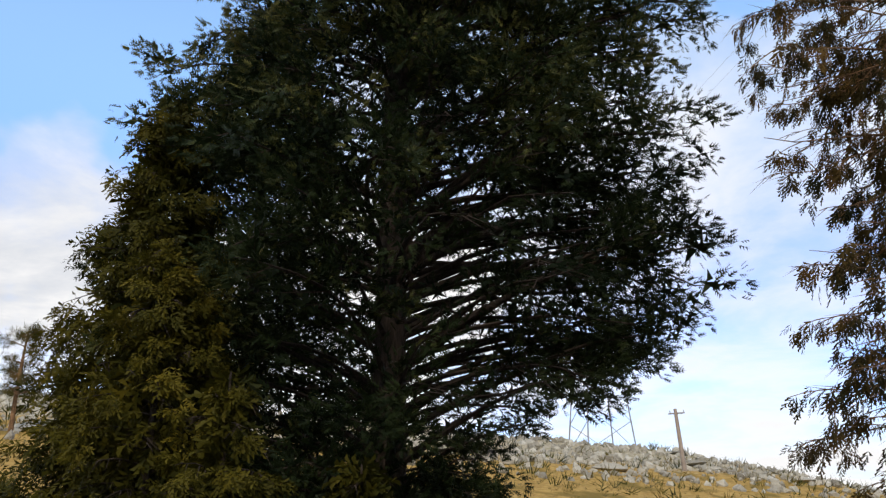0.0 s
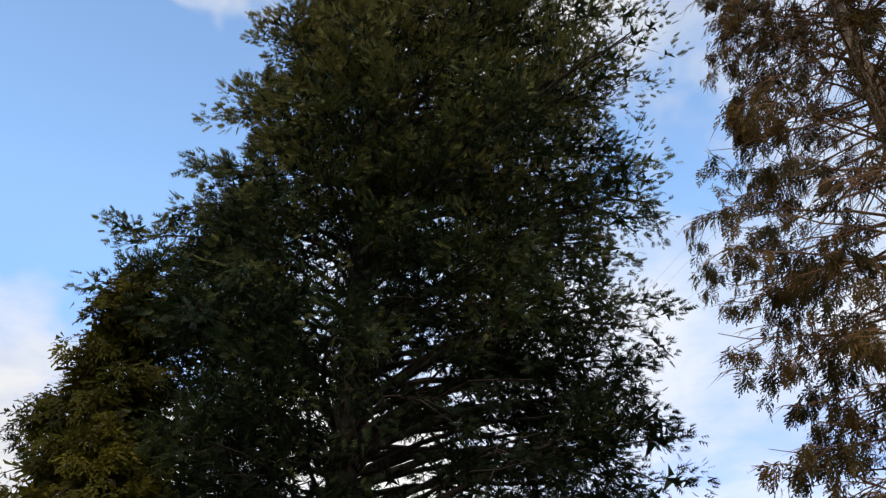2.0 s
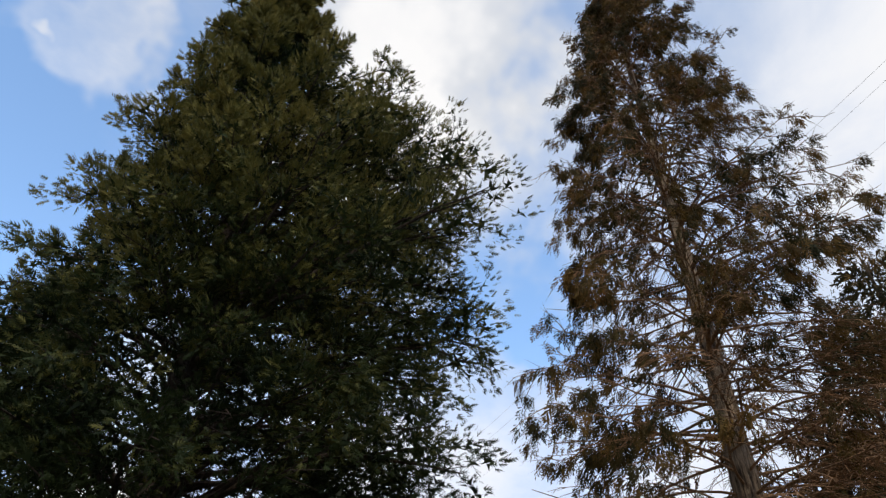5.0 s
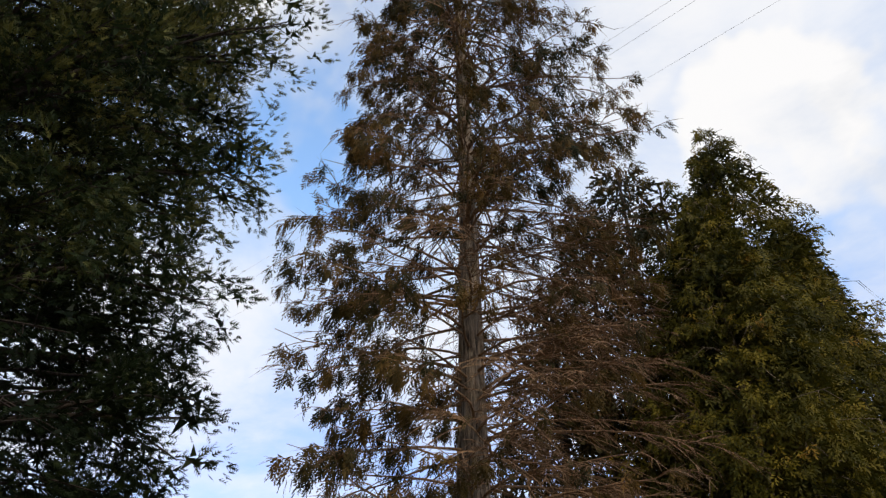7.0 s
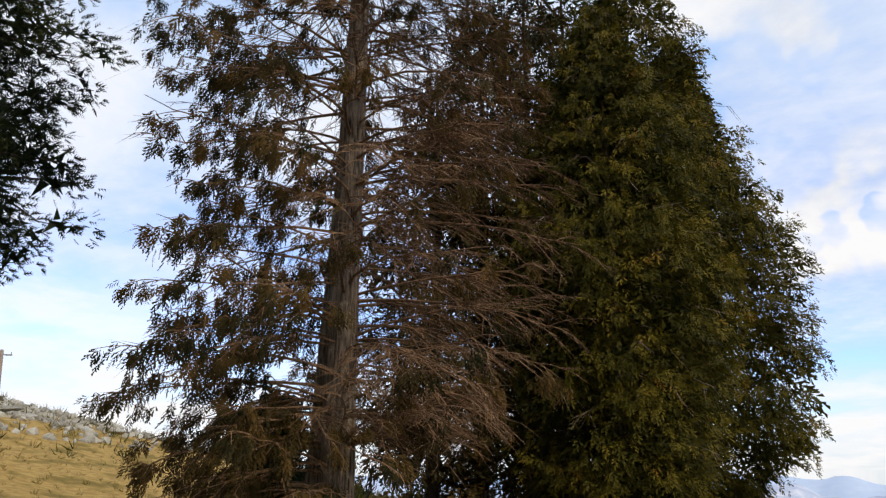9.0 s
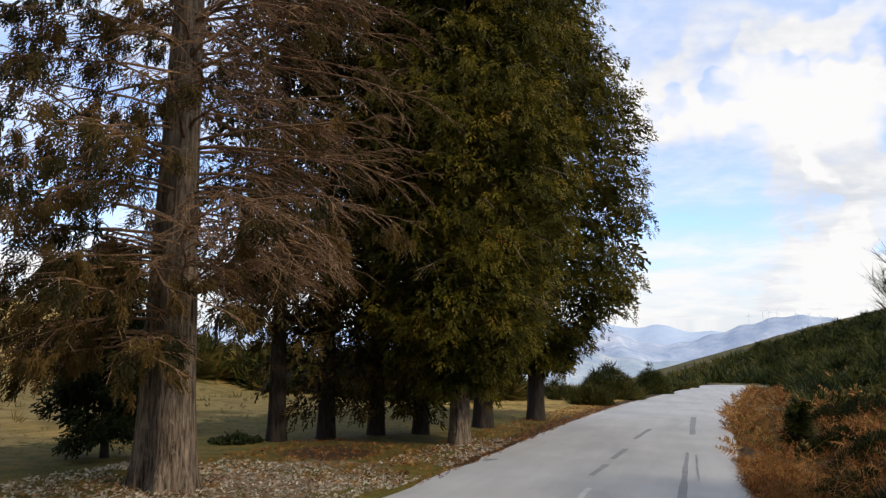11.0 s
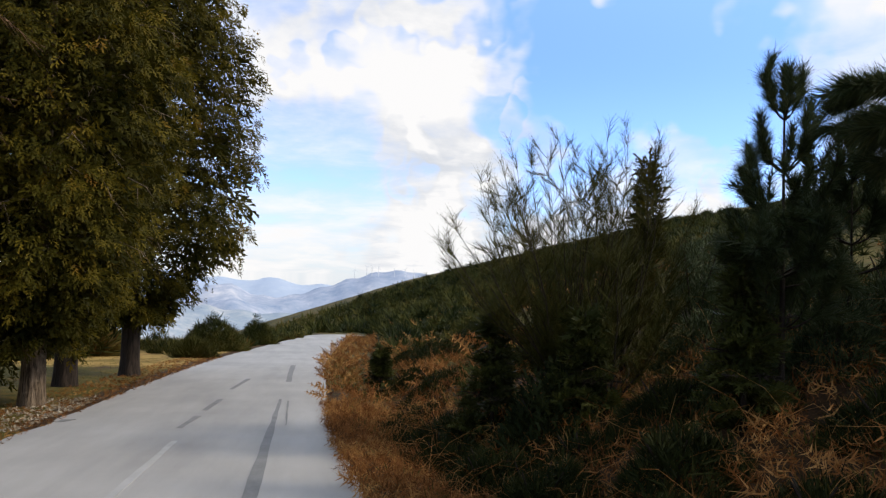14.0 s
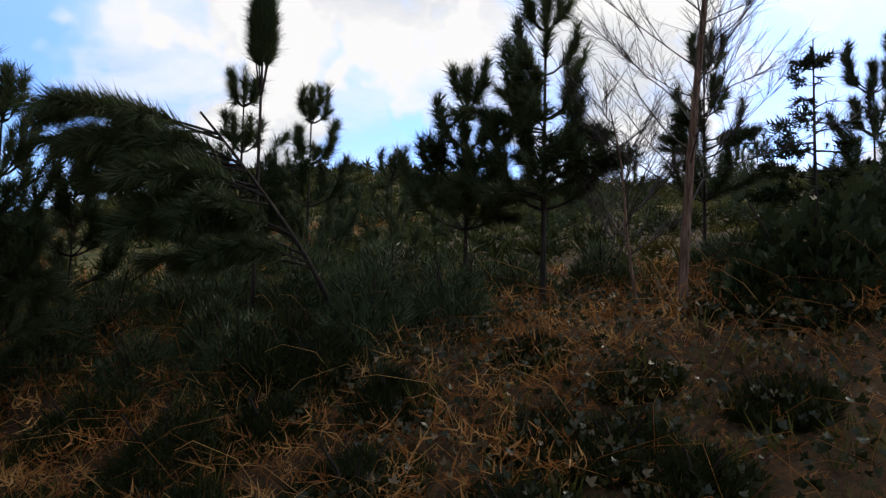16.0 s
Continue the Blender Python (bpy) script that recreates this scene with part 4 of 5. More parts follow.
    tagged(part("crown", c, M_THIN, root, "sparse hanging tufts of green and rusty leaf"), kind="stuff")
    return root


def shifted(heap, by):
    heap.v = [v + np.array(by) for v in heap.v]
    return heap


AZ2 = radians(-37.5)
thinning_cypress(at_ground(-5.66, 7.39), 18.6, math.atan2(-math.sin(AZ2), math.cos(AZ2)))

# the dense cypresses along the verge, and the slender ones behind
DENSE = "dense olive-green cypress with drooping sprays down to low branches"
HANGING = dict(spray=T_FROND, hang=0.75, rise=0.5, droop=0.45, plate=0.30, ragged=0.20, fill=0.7)
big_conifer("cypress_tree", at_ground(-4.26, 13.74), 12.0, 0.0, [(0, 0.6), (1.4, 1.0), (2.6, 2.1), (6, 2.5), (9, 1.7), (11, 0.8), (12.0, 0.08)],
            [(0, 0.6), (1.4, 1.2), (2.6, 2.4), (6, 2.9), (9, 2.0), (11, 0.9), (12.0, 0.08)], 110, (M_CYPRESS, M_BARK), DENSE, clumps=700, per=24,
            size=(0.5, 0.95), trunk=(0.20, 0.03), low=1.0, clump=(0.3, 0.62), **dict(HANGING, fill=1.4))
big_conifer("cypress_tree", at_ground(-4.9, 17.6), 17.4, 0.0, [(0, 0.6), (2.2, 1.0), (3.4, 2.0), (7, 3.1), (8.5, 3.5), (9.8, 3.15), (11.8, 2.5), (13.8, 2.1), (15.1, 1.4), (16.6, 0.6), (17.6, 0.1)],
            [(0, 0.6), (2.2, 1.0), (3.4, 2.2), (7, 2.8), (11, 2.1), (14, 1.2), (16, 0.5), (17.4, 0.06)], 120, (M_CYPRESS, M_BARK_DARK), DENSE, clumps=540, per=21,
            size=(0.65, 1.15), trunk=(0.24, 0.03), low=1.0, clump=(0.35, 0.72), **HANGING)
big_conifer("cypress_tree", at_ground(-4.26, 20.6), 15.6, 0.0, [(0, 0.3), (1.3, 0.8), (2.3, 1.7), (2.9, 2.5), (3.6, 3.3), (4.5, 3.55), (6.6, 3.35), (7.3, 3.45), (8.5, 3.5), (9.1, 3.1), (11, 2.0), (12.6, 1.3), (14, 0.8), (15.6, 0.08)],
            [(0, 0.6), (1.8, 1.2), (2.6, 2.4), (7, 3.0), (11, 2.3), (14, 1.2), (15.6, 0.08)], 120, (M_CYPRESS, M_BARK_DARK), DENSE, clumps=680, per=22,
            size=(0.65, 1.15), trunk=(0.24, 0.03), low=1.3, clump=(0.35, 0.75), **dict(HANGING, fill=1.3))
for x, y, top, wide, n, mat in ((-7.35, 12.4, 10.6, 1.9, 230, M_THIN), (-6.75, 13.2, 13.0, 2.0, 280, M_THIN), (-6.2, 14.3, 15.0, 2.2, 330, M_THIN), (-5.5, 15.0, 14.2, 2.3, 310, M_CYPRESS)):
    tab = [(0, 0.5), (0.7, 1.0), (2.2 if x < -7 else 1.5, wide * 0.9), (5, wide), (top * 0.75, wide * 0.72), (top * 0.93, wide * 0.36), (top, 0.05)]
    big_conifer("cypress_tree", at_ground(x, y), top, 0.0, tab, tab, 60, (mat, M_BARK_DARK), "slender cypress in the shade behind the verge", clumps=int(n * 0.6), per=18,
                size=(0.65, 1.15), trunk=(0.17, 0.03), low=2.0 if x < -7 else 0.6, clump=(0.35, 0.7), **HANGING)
tab = [(0, 0.4), (0.8, 0.9), (1.8, 0.8), (2.8, 0.4), (3.5, 0.05)]
big_conifer("fir_sapling", at_ground(-8.4, 9.3), 3.5, 0.0, tab, tab, 40, (M_DARK, M_BARK_DARK), "dark green sapling behind the half-bare cypress", clumps=110, per=28, spray=T_FROND,
            hang=0.5, size=(0.5, 0.9), trunk=(0.06, 0.01), low=0.3, clump=(0.25, 0.5))


# ---------------------------------------------------------------- the bank to the right
def needle_shoots(heap, p, per, length, spreadn=0.75, tint=(0.2, 0.9), seedfrom=0.0):
    """Bottle-brush needles along polylines p."""
    s = rng.uniform(seedfrom, 1.0, (len(p), per))
    q, d = along(p, s)
    q, d = q.reshape(-1, 3), d.reshape(-1, 3)
    d2 = unit(d + rng.normal(0, spreadn, d.shape) * 0.62)
    heap.spread(*T_NEEDLES, q, axes_along(d2, random_dirs(len(q), 0.8)), length * rng.uniform(0.7, 1.15, len(q)) / 0.17, rng.uniform(*tint, len(q)))


def young_pine(x, y, height, spread_r=0.55, whorls=5, shoots=6, bare=0.25, label="young pine with upright bottle-brush shoots", lean=(0, 0), density=46, seed_len=0.125, crown_from=None, skirt=0):
    root = thing("pine_sapling", at_ground(x, y), label, "tree", "young pines on the bank")
    lx, ly = lean
    z = np.linspace(0, 1, 12)
    stem = np.stack([lx * z ** 1.5, ly * z ** 1.5, z * height * 0.93], -1)[None]
    h = Heap()
    h.tubes(stem, (0.030 * height / 3 * (1 - 0.8 * z))[None], 7)
    part("trunk", h, M_BARK_DARK, root, smooth=True)
    c, b = Heap(), Heap()
    first = bare if crown_from is None else crown_from
    k = 7
    s = np.linspace(0, 1, k)[None]
    shoots_p, sides_p = [], []
    for w in range(whorls):
        u = first + (0.86 - first) * w / max(1, whorls - 1)
        m = shoots + (1 if w < 0.6 * whorls else 0) if w < whorls - 1 else 4
        az = rng.uniform(0, 2 * np.pi, 1) + np.arange(m) * 2 * np.pi / m + rng.normal(0, 0.3, m)
        ln = spread_r * (1.5 - 0.55 * (u - first) / (1 - first)) * rng.uniform(0.75, 1.2, m)
        wide = rng.uniform(0.42, 0.75, (m, 1)) * (1.15 - 0.55 * w / whorls)
        start = np.array([lx * u ** 1.5, ly * u ** 1.5, u * height])[None].repeat(m, 0)
        r = ln[:, None] * wide * (1 - (1 - s) ** 1.9)
        zz = ln[:, None] * (0.25 * s + rng.uniform(0.35, 0.75, (m, 1)) * s ** 1.8)
        p = np.stack([np.cos(az)[:, None] * r, np.sin(az)[:, None] * r, zz], -1) + start[:, None]
        p += rng.normal(0, 0.012, p.shape) * s[..., None]
        b.tubes(p, (0.011 * (1 - 0.6 * s)).repeat(m, 0), 4)
        shoots_p.append(p)
        if w < whorls - 2:
            sides_p.append(side_twigs(p, 2, 0.30, 25, 55, lambda q: spread_r * 0.55 * (1.2 - 0.4 * q), -0.35, k, 0.3))
    if skirt:      # long level boughs, thick with needles, low on the stem
        u = rng.uniform(first, 0.60, skirt)
        az = np.arange(skirt) * 2.4
        p = lines(np.stack([lx * u, ly * u, u * height], -1), az, spread_r * rng.uniform(0.8, 1.4, skirt), rng.uniform(0.1, 0.5, skirt), rng.uniform(-0.1, 0.25, skirt), k)
        b.tubes(p, (0.010 * (1 - 0.6 * s)).repeat(skirt, 0), 4)
        shoots_p.append(p)
        sides_p.append(side_twigs(p, 3, 0.3, 25, 60, lambda q: spread_r * 0.6 * (1.2 - 0.4 * q), 0.0, k, 0.1))
    leader = np.stack([lx * (0.8 + 0.2 * s[0]) ** 1.5, ly * (0.8 + 0.2 * s[0]) ** 1.5, height * (0.80 + 0.20 * s[0])], -1)[None]
    b.tubes(leader, 0.012 * (1 - 0.6 * s), 4)
    shoots_p.append(leader)
    needle_shoots(c, np.concatenate(shoots_p), int(density * 1.45), seed_len, 0.40, seedfrom=0.28)
    if sides_p:
        q = np.concatenate(sides_p)
        b.tubes(q, (0.006 * (1 - 0.6 * s)).repeat(len(q), 0), 3)
        needle_shoots(c, q, density // 2, seed_len, 0.45, seedfrom=0.15)
    wood = tagged(part("branches", b, M_BARK_DARK, root), kind="stuff")
    tagged(part("needles", c, M_PINE, wood), kind="stuff")
    return root


young_pine(4.2, 5.95, 2.95, 0.48, 5, 5, 0.25, density=52, skirt=8)
young_pine(6.70, 2.20, 2.95, 0.50, 5, 4, 0.32, density=56, skirt=18)
young_pine(6.90, 3.05, 2.35, 0.40, 4, 4, 0.36, density=50, skirt=10)
young_pine(6.75, 5.75, 2.75, 0.40, 4, 4, 0.30, skirt=8)
young_pine(7.25, 5.20, 2.55, 0.40, 4, 4, 0.30)
young_pine(12.7, 8.75, 1.5, 0.35, 4, 5, 0.1)
young_pine(8.20, 4.70, 1.75, 0.36, 3, 4, 0.3, density=24, label="thin young pine on the bank")
young_pine(9.50, 1.30, 2.65, 0.42, 4, 4, 0.3, skirt=8)
young_pine(9.60, -0.40, 1.95, 0.45, 4, 5, 0.15)
young_pine(5.25, 6.45, 1.9, 0.4, 4, 4, 0.40)
for px, py, ph in ((15.5, 7.5, 1.6), (17.0, 6.0, 1.9), (16.0, 4.6, 1.4), (20.0, 6.4, 2.0), (13.5, 3.2, 1.7), (18.5, 2.0, 1.8), (14.5, 1.2, 1.5), (22, 9.5, 1.8)):
    young_pine(px, py, ph, 0.4, 4, 4, 0.1, density=18)


def plume_pine(x, y, height):
    """A tall thin pine: a bare stem, a fork of shoots and one dense upright plume."""
    root = thing("pine_sapling", at_ground(x, y), "slender pine with a bare stem and one dense upright plume", "tree", "young pines on the bank")
    z = np.linspace(0, 1, 10)
    h = Heap()
    h.tubes(np.stack([0 * z, 0 * z, z * height * 0.9], -1)[None], (0.024 * (1 - 0.6 * z))[None], 7)
    part("trunk", h, M_BARK_DARK, root, smooth=True)
    az = np.arange(5) * 1.2566
    s = np.linspace(0, 1, 6)[None]
    p = np.stack([np.cos(az)[:, None] * 0.075 * np.sin(s * 2.2), np.sin(az)[:, None] * 0.075 * np.sin(s * 2.2), height * (0.72 + 0.27 * s) + 0 * az[:, None]], -1)
    b, c = Heap(), Heap()
    b.tubes(p, np.full((5, 6), 0.009), 4)
    needle_shoots(c, p, 260, 0.13, 0.42, seedfrom=0.36)
    wood = tagged(part("branches", b, M_BARK_DARK, root), kind="stuff")
    tagged(part("needles", c, M_PINE, wood), kind="stuff")


plume_pine(5.75, 4.60, 3.2)


def windswept_pine(x, y):
    """A bowed pine, its plumes all streaming up the road."""
    root = thing("pine_tree", at_ground(x, y), "bowed pine with long plumes of needles streaming in the wind", "tree")
    z0 = float(land(x, y))
    way = unit(np.array([-0.70, 0.60, 0.0]))
    s = np.linspace(0, 1, 14)
    stem = np.stack([way[0] * 1.25 * s ** 1.15, way[1] * 1.25 * s ** 1.15, (1.52 - z0) * s ** 0.85], -1)
    h = Heap()
    h.tubes(stem[None], (0.024 * (1 - 0.6 * s))[None], 8)
    part("trunk", h, M_BARK_DARK, root, smooth=True)
    n, k = 22, 8
    u = rng.uniform(0.22, 1.0, n)
    q, _ = along(stem[None], u[None])
    ln = rng.uniform(0.75, 1.35, n) * (0.95 + 0.1 * u)
    side = rng.normal(0, 0.34, (n, 1, 1)) * np.cross(way, [0, 0, 1.0])
    w = np.linspace(0, 1, k)[None, :, None]
    up = rng.uniform(0.05, 0.5, (n, 1, 1))
    p = q[0][:, None] + ln[:, None, None] * (w * (way + side) + np.array([0, 0, 1.0]) * (up * w - 0.45 * up * w ** 2 - 0.10 * w ** 3))
    b, c = Heap(), Heap()
    b.tubes(p, (0.013 * (1 - 0.75 * w[..., 0])).repeat(n, 0), 5)
    twig = side_twigs(p, 7, 0.25, 12, 35, lambda s: 0.36 * (1.1 - 0.5 * s), 0.12, 5)
    b.tubes(twig, np.linspace(0.006, 0.003, 5)[None].repeat(len(twig), 0), 3)
    needle_shoots(c, p, 120, 0.17, 0.26, (0.2, 1.0), 0.25)
    needle_shoots(c, twig, 34, 0.155, 0.24, (0.2, 1.0), 0.15)
    wood = tagged(part("branches", b, M_BARK_DARK, root), kind="stuff")
    tagged(part("needles", c, M_PINE, wood), kind="stuff")


windswept_pine(5.85, 3.65)


def broom_bush(x, y, height, width, stems=18, label="tall leggy broom bush with wiry green-brown twigs", lean=(0.0, 0.0)):
    root = thing("broom_bush", at_ground(x, y), label, "bush")
    az = np.arange(stems) * 2.4 + rng.normal(0, 0.3, stems)
    out = np.sqrt(rng.uniform(0.02, 1.0, stems))
    tall = height * np.sqrt(1 - 0.72 * out ** 2) * rng.uniform(0.82, 1.0, stems)
    s = np.linspace(0, 1, 8)[None]
    r = width / 2 * out[:, None] * (0.75 * s + 0.55 * s ** 2 - 0.3 * s ** 3)
    p = np.stack([np.cos(az)[:, None] * r + lean[0] * s, np.sin(az)[:, None] * r + lean[1] * s, tall[:, None] * (0.75 * s + 0.25 * s ** 2)], -1)
    p += rng.normal(0, 0.025, p.shape) * s[..., None]
    for i in range(stems):
        h = Heap()
        h.tubes(p[i:i + 1], 0.013 * (1 - 0.85 * s), 5)
        part("stem", h, M_BARK_DARK, root)
    t = side_twigs(p, 20, 0.22, 28, 72, lambda s: 0.46 * (1.2 - 0.6 * s), -0.18, 4, 0.15)
    t2 = side_twigs(t, 18, 0.10, 16, 52, lambda s: 0.21 * (1.1 - 0.3 * s), -0.10, 3, 0.15)
    c = Heap()
    c.tubes(t, np.linspace(0.0036, 0.0019, 4)[None].repeat(len(t), 0), 3, rng.uniform(0, 1, len(t)))
    c.spikes(t2, 0.0026, rng.uniform(0, 1, len(t2)))
    tagged(part("twigs", c, M_BROOM, root), kind="stuff")


broom_bush(3.45, 8.95, 3.45, 3.0, 58, lean=(-0.22, 0.1))
broom_bush(4.15, 9.1, 3.2, 1.7, 14)
broom_bush(3.6, 8.2, 1.9, 1.6, 12)


def birch(x, y, height, lean=(0.15, -0.1), n=46, label="bare young birch with fine reddish twigs"):
    root = thing("birch_tree", at_ground(x, y), label, "tree")
    z = np.linspace(0, 1, 20)
    stem = np.stack([lean[0] * z + 0.03 * np.sin(z * 9), lean[1] * z + 0.02 * np.sin(z * 7), z * height], -1)[None]
    h = Heap()
    h.tubes(stem, (0.040 * height / 5 * (1 - 0.9 * z) + 0.003)[None], 10)
    part("trunk", h, M_BIRCH, root, smooth=True)
    u = 0.18 + 0.75 * (np.arange(n) + rng.uniform(0, 1, n)) / n
    q, _ = along(stem, u[None])
    az = np.arange(n) * 2.4 + rng.normal(0, 0.4, n)
    ln = (1.5 * (1.05 - 0.70 * u)) * rng.uniform(0.7, 1.15, n) * height / 5
    p = lines(q[0], az, ln, rng.uniform(0.30, 0.8, n), rng.uniform(-0.65, 0.0, n), 8, 0.35)
    s = np.linspace(0, 1, 8)[None]
    for i in range(n):
        b = Heap()
        b.tubes(p[i:i + 1], 0.0058 * (1 - 0.85 * s), 5)
        part("branch", b, M_BIRCH_TWIG, root)
    t = side_twigs(p, 16, 0.2, 18, 50, lambda s: 0.42 * (1.15 - 0.5 * s), -0.18, 4, 0.35)
    t2 = side_twigs(t, 4, 0.2, 15, 40, lambda s: 0.22 * (1.1 - 0.3 * s), 0.05, 3, 0.2)
    c = Heap()
    c.tubes(t[:, ::3], np.linspace(0.0028, 0.0014, 2)[None].repeat(len(t), 0), 3)
    c.spikes(t2, 0.0018)
    tagged(part("twigs", c, M_BIRCH_TWIG, root), kind="stuff")


birch(6.28, 0.97, 4.6, (0.05, -0.33))
birch(6.32, 1.27, 1.7, (0.05, 0.25), 12, "slim bare birch sapling beside a larger one")


def bush(name, x, y, height, width, count, mat, label, template=T_TUFT, tint=(0, 1), size=(0.8, 1.4), category="bush", group="low bushes on the bank"):
    """A mound of upright sprays with a ragged top."""
    place = at_ground(x, y)
    n = count
    a, r = rng.uniform(0, 2 * np.pi, n), np.sqrt(rng.uniform(0, 1, n))
    px, py = np.cos(a) * r * width / 2, np.sin(a) * r * width / 2
    top = height * (1 - r ** 2.2) * (0.72 + 0.3 * fractal(px, py, 0.35, x)) - 0.22
    pz = np.maximum(top * rng.uniform(0.25, 1.0, n), 0) + land(x + px, y + py) - place[2]
    d = unit(np.stack([px / width * 1.4, py / width * 1.4, np.full(n, 0.9)], -1) + rng.normal(0, 0.25, (n, 3)))
    root = thing(name, place, label, category, group)
    h = Heap()
    h.spread(*template, np.stack([px, py, pz], -1), axes_along(d, random_dirs(n, 0.3)), rng.uniform(*size, n), rng.uniform(*tint, n))
    tagged(part("foliage", h, mat, root), kind="stuff")
    for k in range(4):
        s = Heap()
        a0 = k * 1.6 + x
        rod_p = np.array([[(0.05 * math.cos(a0), 0.05 * math.sin(a0), 0), (width * 0.12 * math.cos(a0), width * 0.12 * math.sin(a0), height * 0.3), (width * 0.25 * math.cos(a0), width * 0.25 * math.sin(a0), height * 0.55)]])
        s.tubes(rod_p, np.array([[0.018, 0.012, 0.006]]), 5)
        part("stem", s, M_BARK_DARK, root)
    return root


def fir(x, y, height, width, n=34):
    tab = [(0, width * 0.45), (height * 0.15, width * 0.5), (height * 0.6, width * 0.27), (height, 0.03)]
    big_conifer("fir_sapling", at_ground(x, y), height, 0.0, tab, tab, n, (M_FIR, M_BARK_DARK), "small dark green fir among the bracken", clumps=60, per=18,
                hang=0.1, size=(0.75, 1.3), trunk=(0.025, 0.006), low=0.08, rise=0.2, droop=0.1, clump=(0.22, 0.36), plate=0.12, fill=0.5)


for fx, fy, fh, fw in ((2.53, 9.35, 1.75, 0.95), (3.25, 8.1, 1.35, 0.95), (3.85, 5.95, 1.9, 0.75), (1.85, 17.0, 1.3, 0.9)):
    fir(fx, fy, fh, fw)
tab = [(0, 0.3), (0.6, 0.4), (2.0, 0.26), (2.7, 0.05)]
big_conifer("cypress_sapling", at_ground(4.9, 10.1), 2.75, 0.0, tab, tab, 30, (M_CYPRESS, M_BARK_DARK), "narrow green cypress sapling behind the broom", clumps=60, per=16, spray=T_FROND,
            hang=-0.6, size=(0.3, 0.5), trunk=(0.03, 0.006), low=0.2, rise=1.2, droop=0.2, clump=(0.2, 0.3))
tab = [(0, 0.6), (0.8, 0.7), (1.6, 0.35), (2.4, 0.1), (2.5, 0.02)]
big_conifer("cedar_sapling", at_ground(9.05, 0.15), 2.5, 0.0, tab, tab, 22, (M_DARK, M_BARK_DARK), "thin dark sapling with level sprays", clumps=46, per=18,
            hang=0.15, size=(0.9, 1.5), trunk=(0.025, 0.006), low=0.3, rise=0.1, droop=0.1, clump=(0.25, 0.4), plate=0.12, fill=0.0)

bush("holly_bush", 6.5, 0.15, 1.45, 1.5, 900, M_DARK, "dense dark evergreen bush beside the birch", T_BRAMBLE, size=(0.9, 1.5))
bush("holly_bush", 7.3, -0.55, 1.6, 1.6, 700, M_DARK, "dense dark evergreen bush on the bank", T_BRAMBLE, size=(0.9, 1.5))
bush("cypress_bush", 3.0, 8.3, 1.2, 1.2, 420, M_DARK, "low dark green cypress bush below the broom", T_FROND, size=(0.6, 1.0))
# dark heath and low broom along the ditch and up the bank
NEAR_HEATH = [(3.99, 3.67, 0.80, 1.05), (4.45, 3.25, 0.60, 0.7), (3.95, 2.22, 0.60, 0.75), (3.55, 1.75, 0.50, 0.6), (4.16, 0.49, 0.50, 0.5), (5.45, 1.82, 0.42, 0.5), (5.1, 1.0, 0.35, 0.45),
              (4.75, 2.5, 0.60, 0.6), (3.1, 2.6, 0.42, 0.6), (3.3, 1.1, 0.36, 0.6), (3.7, 0.0, 0.34, 0.6), (4.5, 1.4, 0.36, 0.5), (4.9, 0.2, 0.34, 0.5), (5.05, 3.3, 0.85, 0.8), (3.5, 3.0, 0.5, 0.7), (4.45, 0.95, 0.4, 0.6), (3.9, 1.3, 0.45, 0.6), (3.0, 0.4, 0.34, 0.6), (4.0, -0.55, 0.36, 0.6), (3.3, -0.3, 0.32, 0.6), (3.1, 1.8, 0.4, 0.6)]
DITCH_HEATH = [(3.0, 5.5, 0.90, 1.05), (2.6, 4.9, 0.60, 0.8), (4.1, 6.1, 0.70, 0.55), (2.9, 8.3, 0.80, 1.2), (2.05, 9.8, 0.95, 1.3), (1.85, 8.6, 0.85, 1.1), (2.05, 7.5, 0.90, 1.1), (2.25, 6.5, 0.90, 1.0),
               (3.7, 7.05, 0.70, 1.1), (2.2, 5.5, 0.55, 0.8), (2.3, 4.4, 0.50, 0.7), (3.3, 4.3, 0.50, 0.7), (2.8, 7.0, 0.55, 0.8), (4.3, 4.9, 0.55, 0.8), (5.5, 4.0, 0.70, 0.9), (4.9, 3.7, 0.8, 0.6),
               (6.0, 6.9, 0.4, 0.9), (6.8, 7.0, 0.6, 1.0), (7.6, 3.6, 0.5, 0.9), (9.5, 8.5, 0.8, 1.4)]
FAR_HEATH = [(1.65, 10.0, 0.5, 0.9), (1.65, 11.2, 0.5, 0.8), (2.3, 9.6, 0.55, 1.1), (2.0, 12.6, 0.6, 1.1), (2.7, 14.5, 0.7, 1.4), (3.6, 12.3, 0.7, 1.2),
             (4.5, 11.6, 0.9, 1.5), (2.4, 17.0, 0.7, 1.3), (3.6, 19.5, 1.0, 1.9), (5.0, 16.5, 1.0, 2.0), (6.6, 13.5, 1.1, 2.1), (3.2, 21.5, 0.9, 1.7),
             (5.2, 22.5, 1.2, 2.4), (7.6, 19.0, 1.2, 2.4), (8.5, 11.0, 0.8, 1.5)]
for hx, hy, hh, hw in NEAR_HEATH:
    bush("heath_bush", hx, hy, hh, hw, int(500 + 1000 * hh * hw), M_HEATH, "low dark green heath bush with fine upright sprays", template=T_HEATH, size=(0.20, 0.45))
for hx, hy, hh, hw in DITCH_HEATH + FAR_HEATH:
    bush("heath_bush", hx, hy, hh, hw, int(210 + 500 * hh * hw), M_HEATH, "low dark green heath bush among dead bracken", template=T_HEATH, size=(0.36, 0.72))
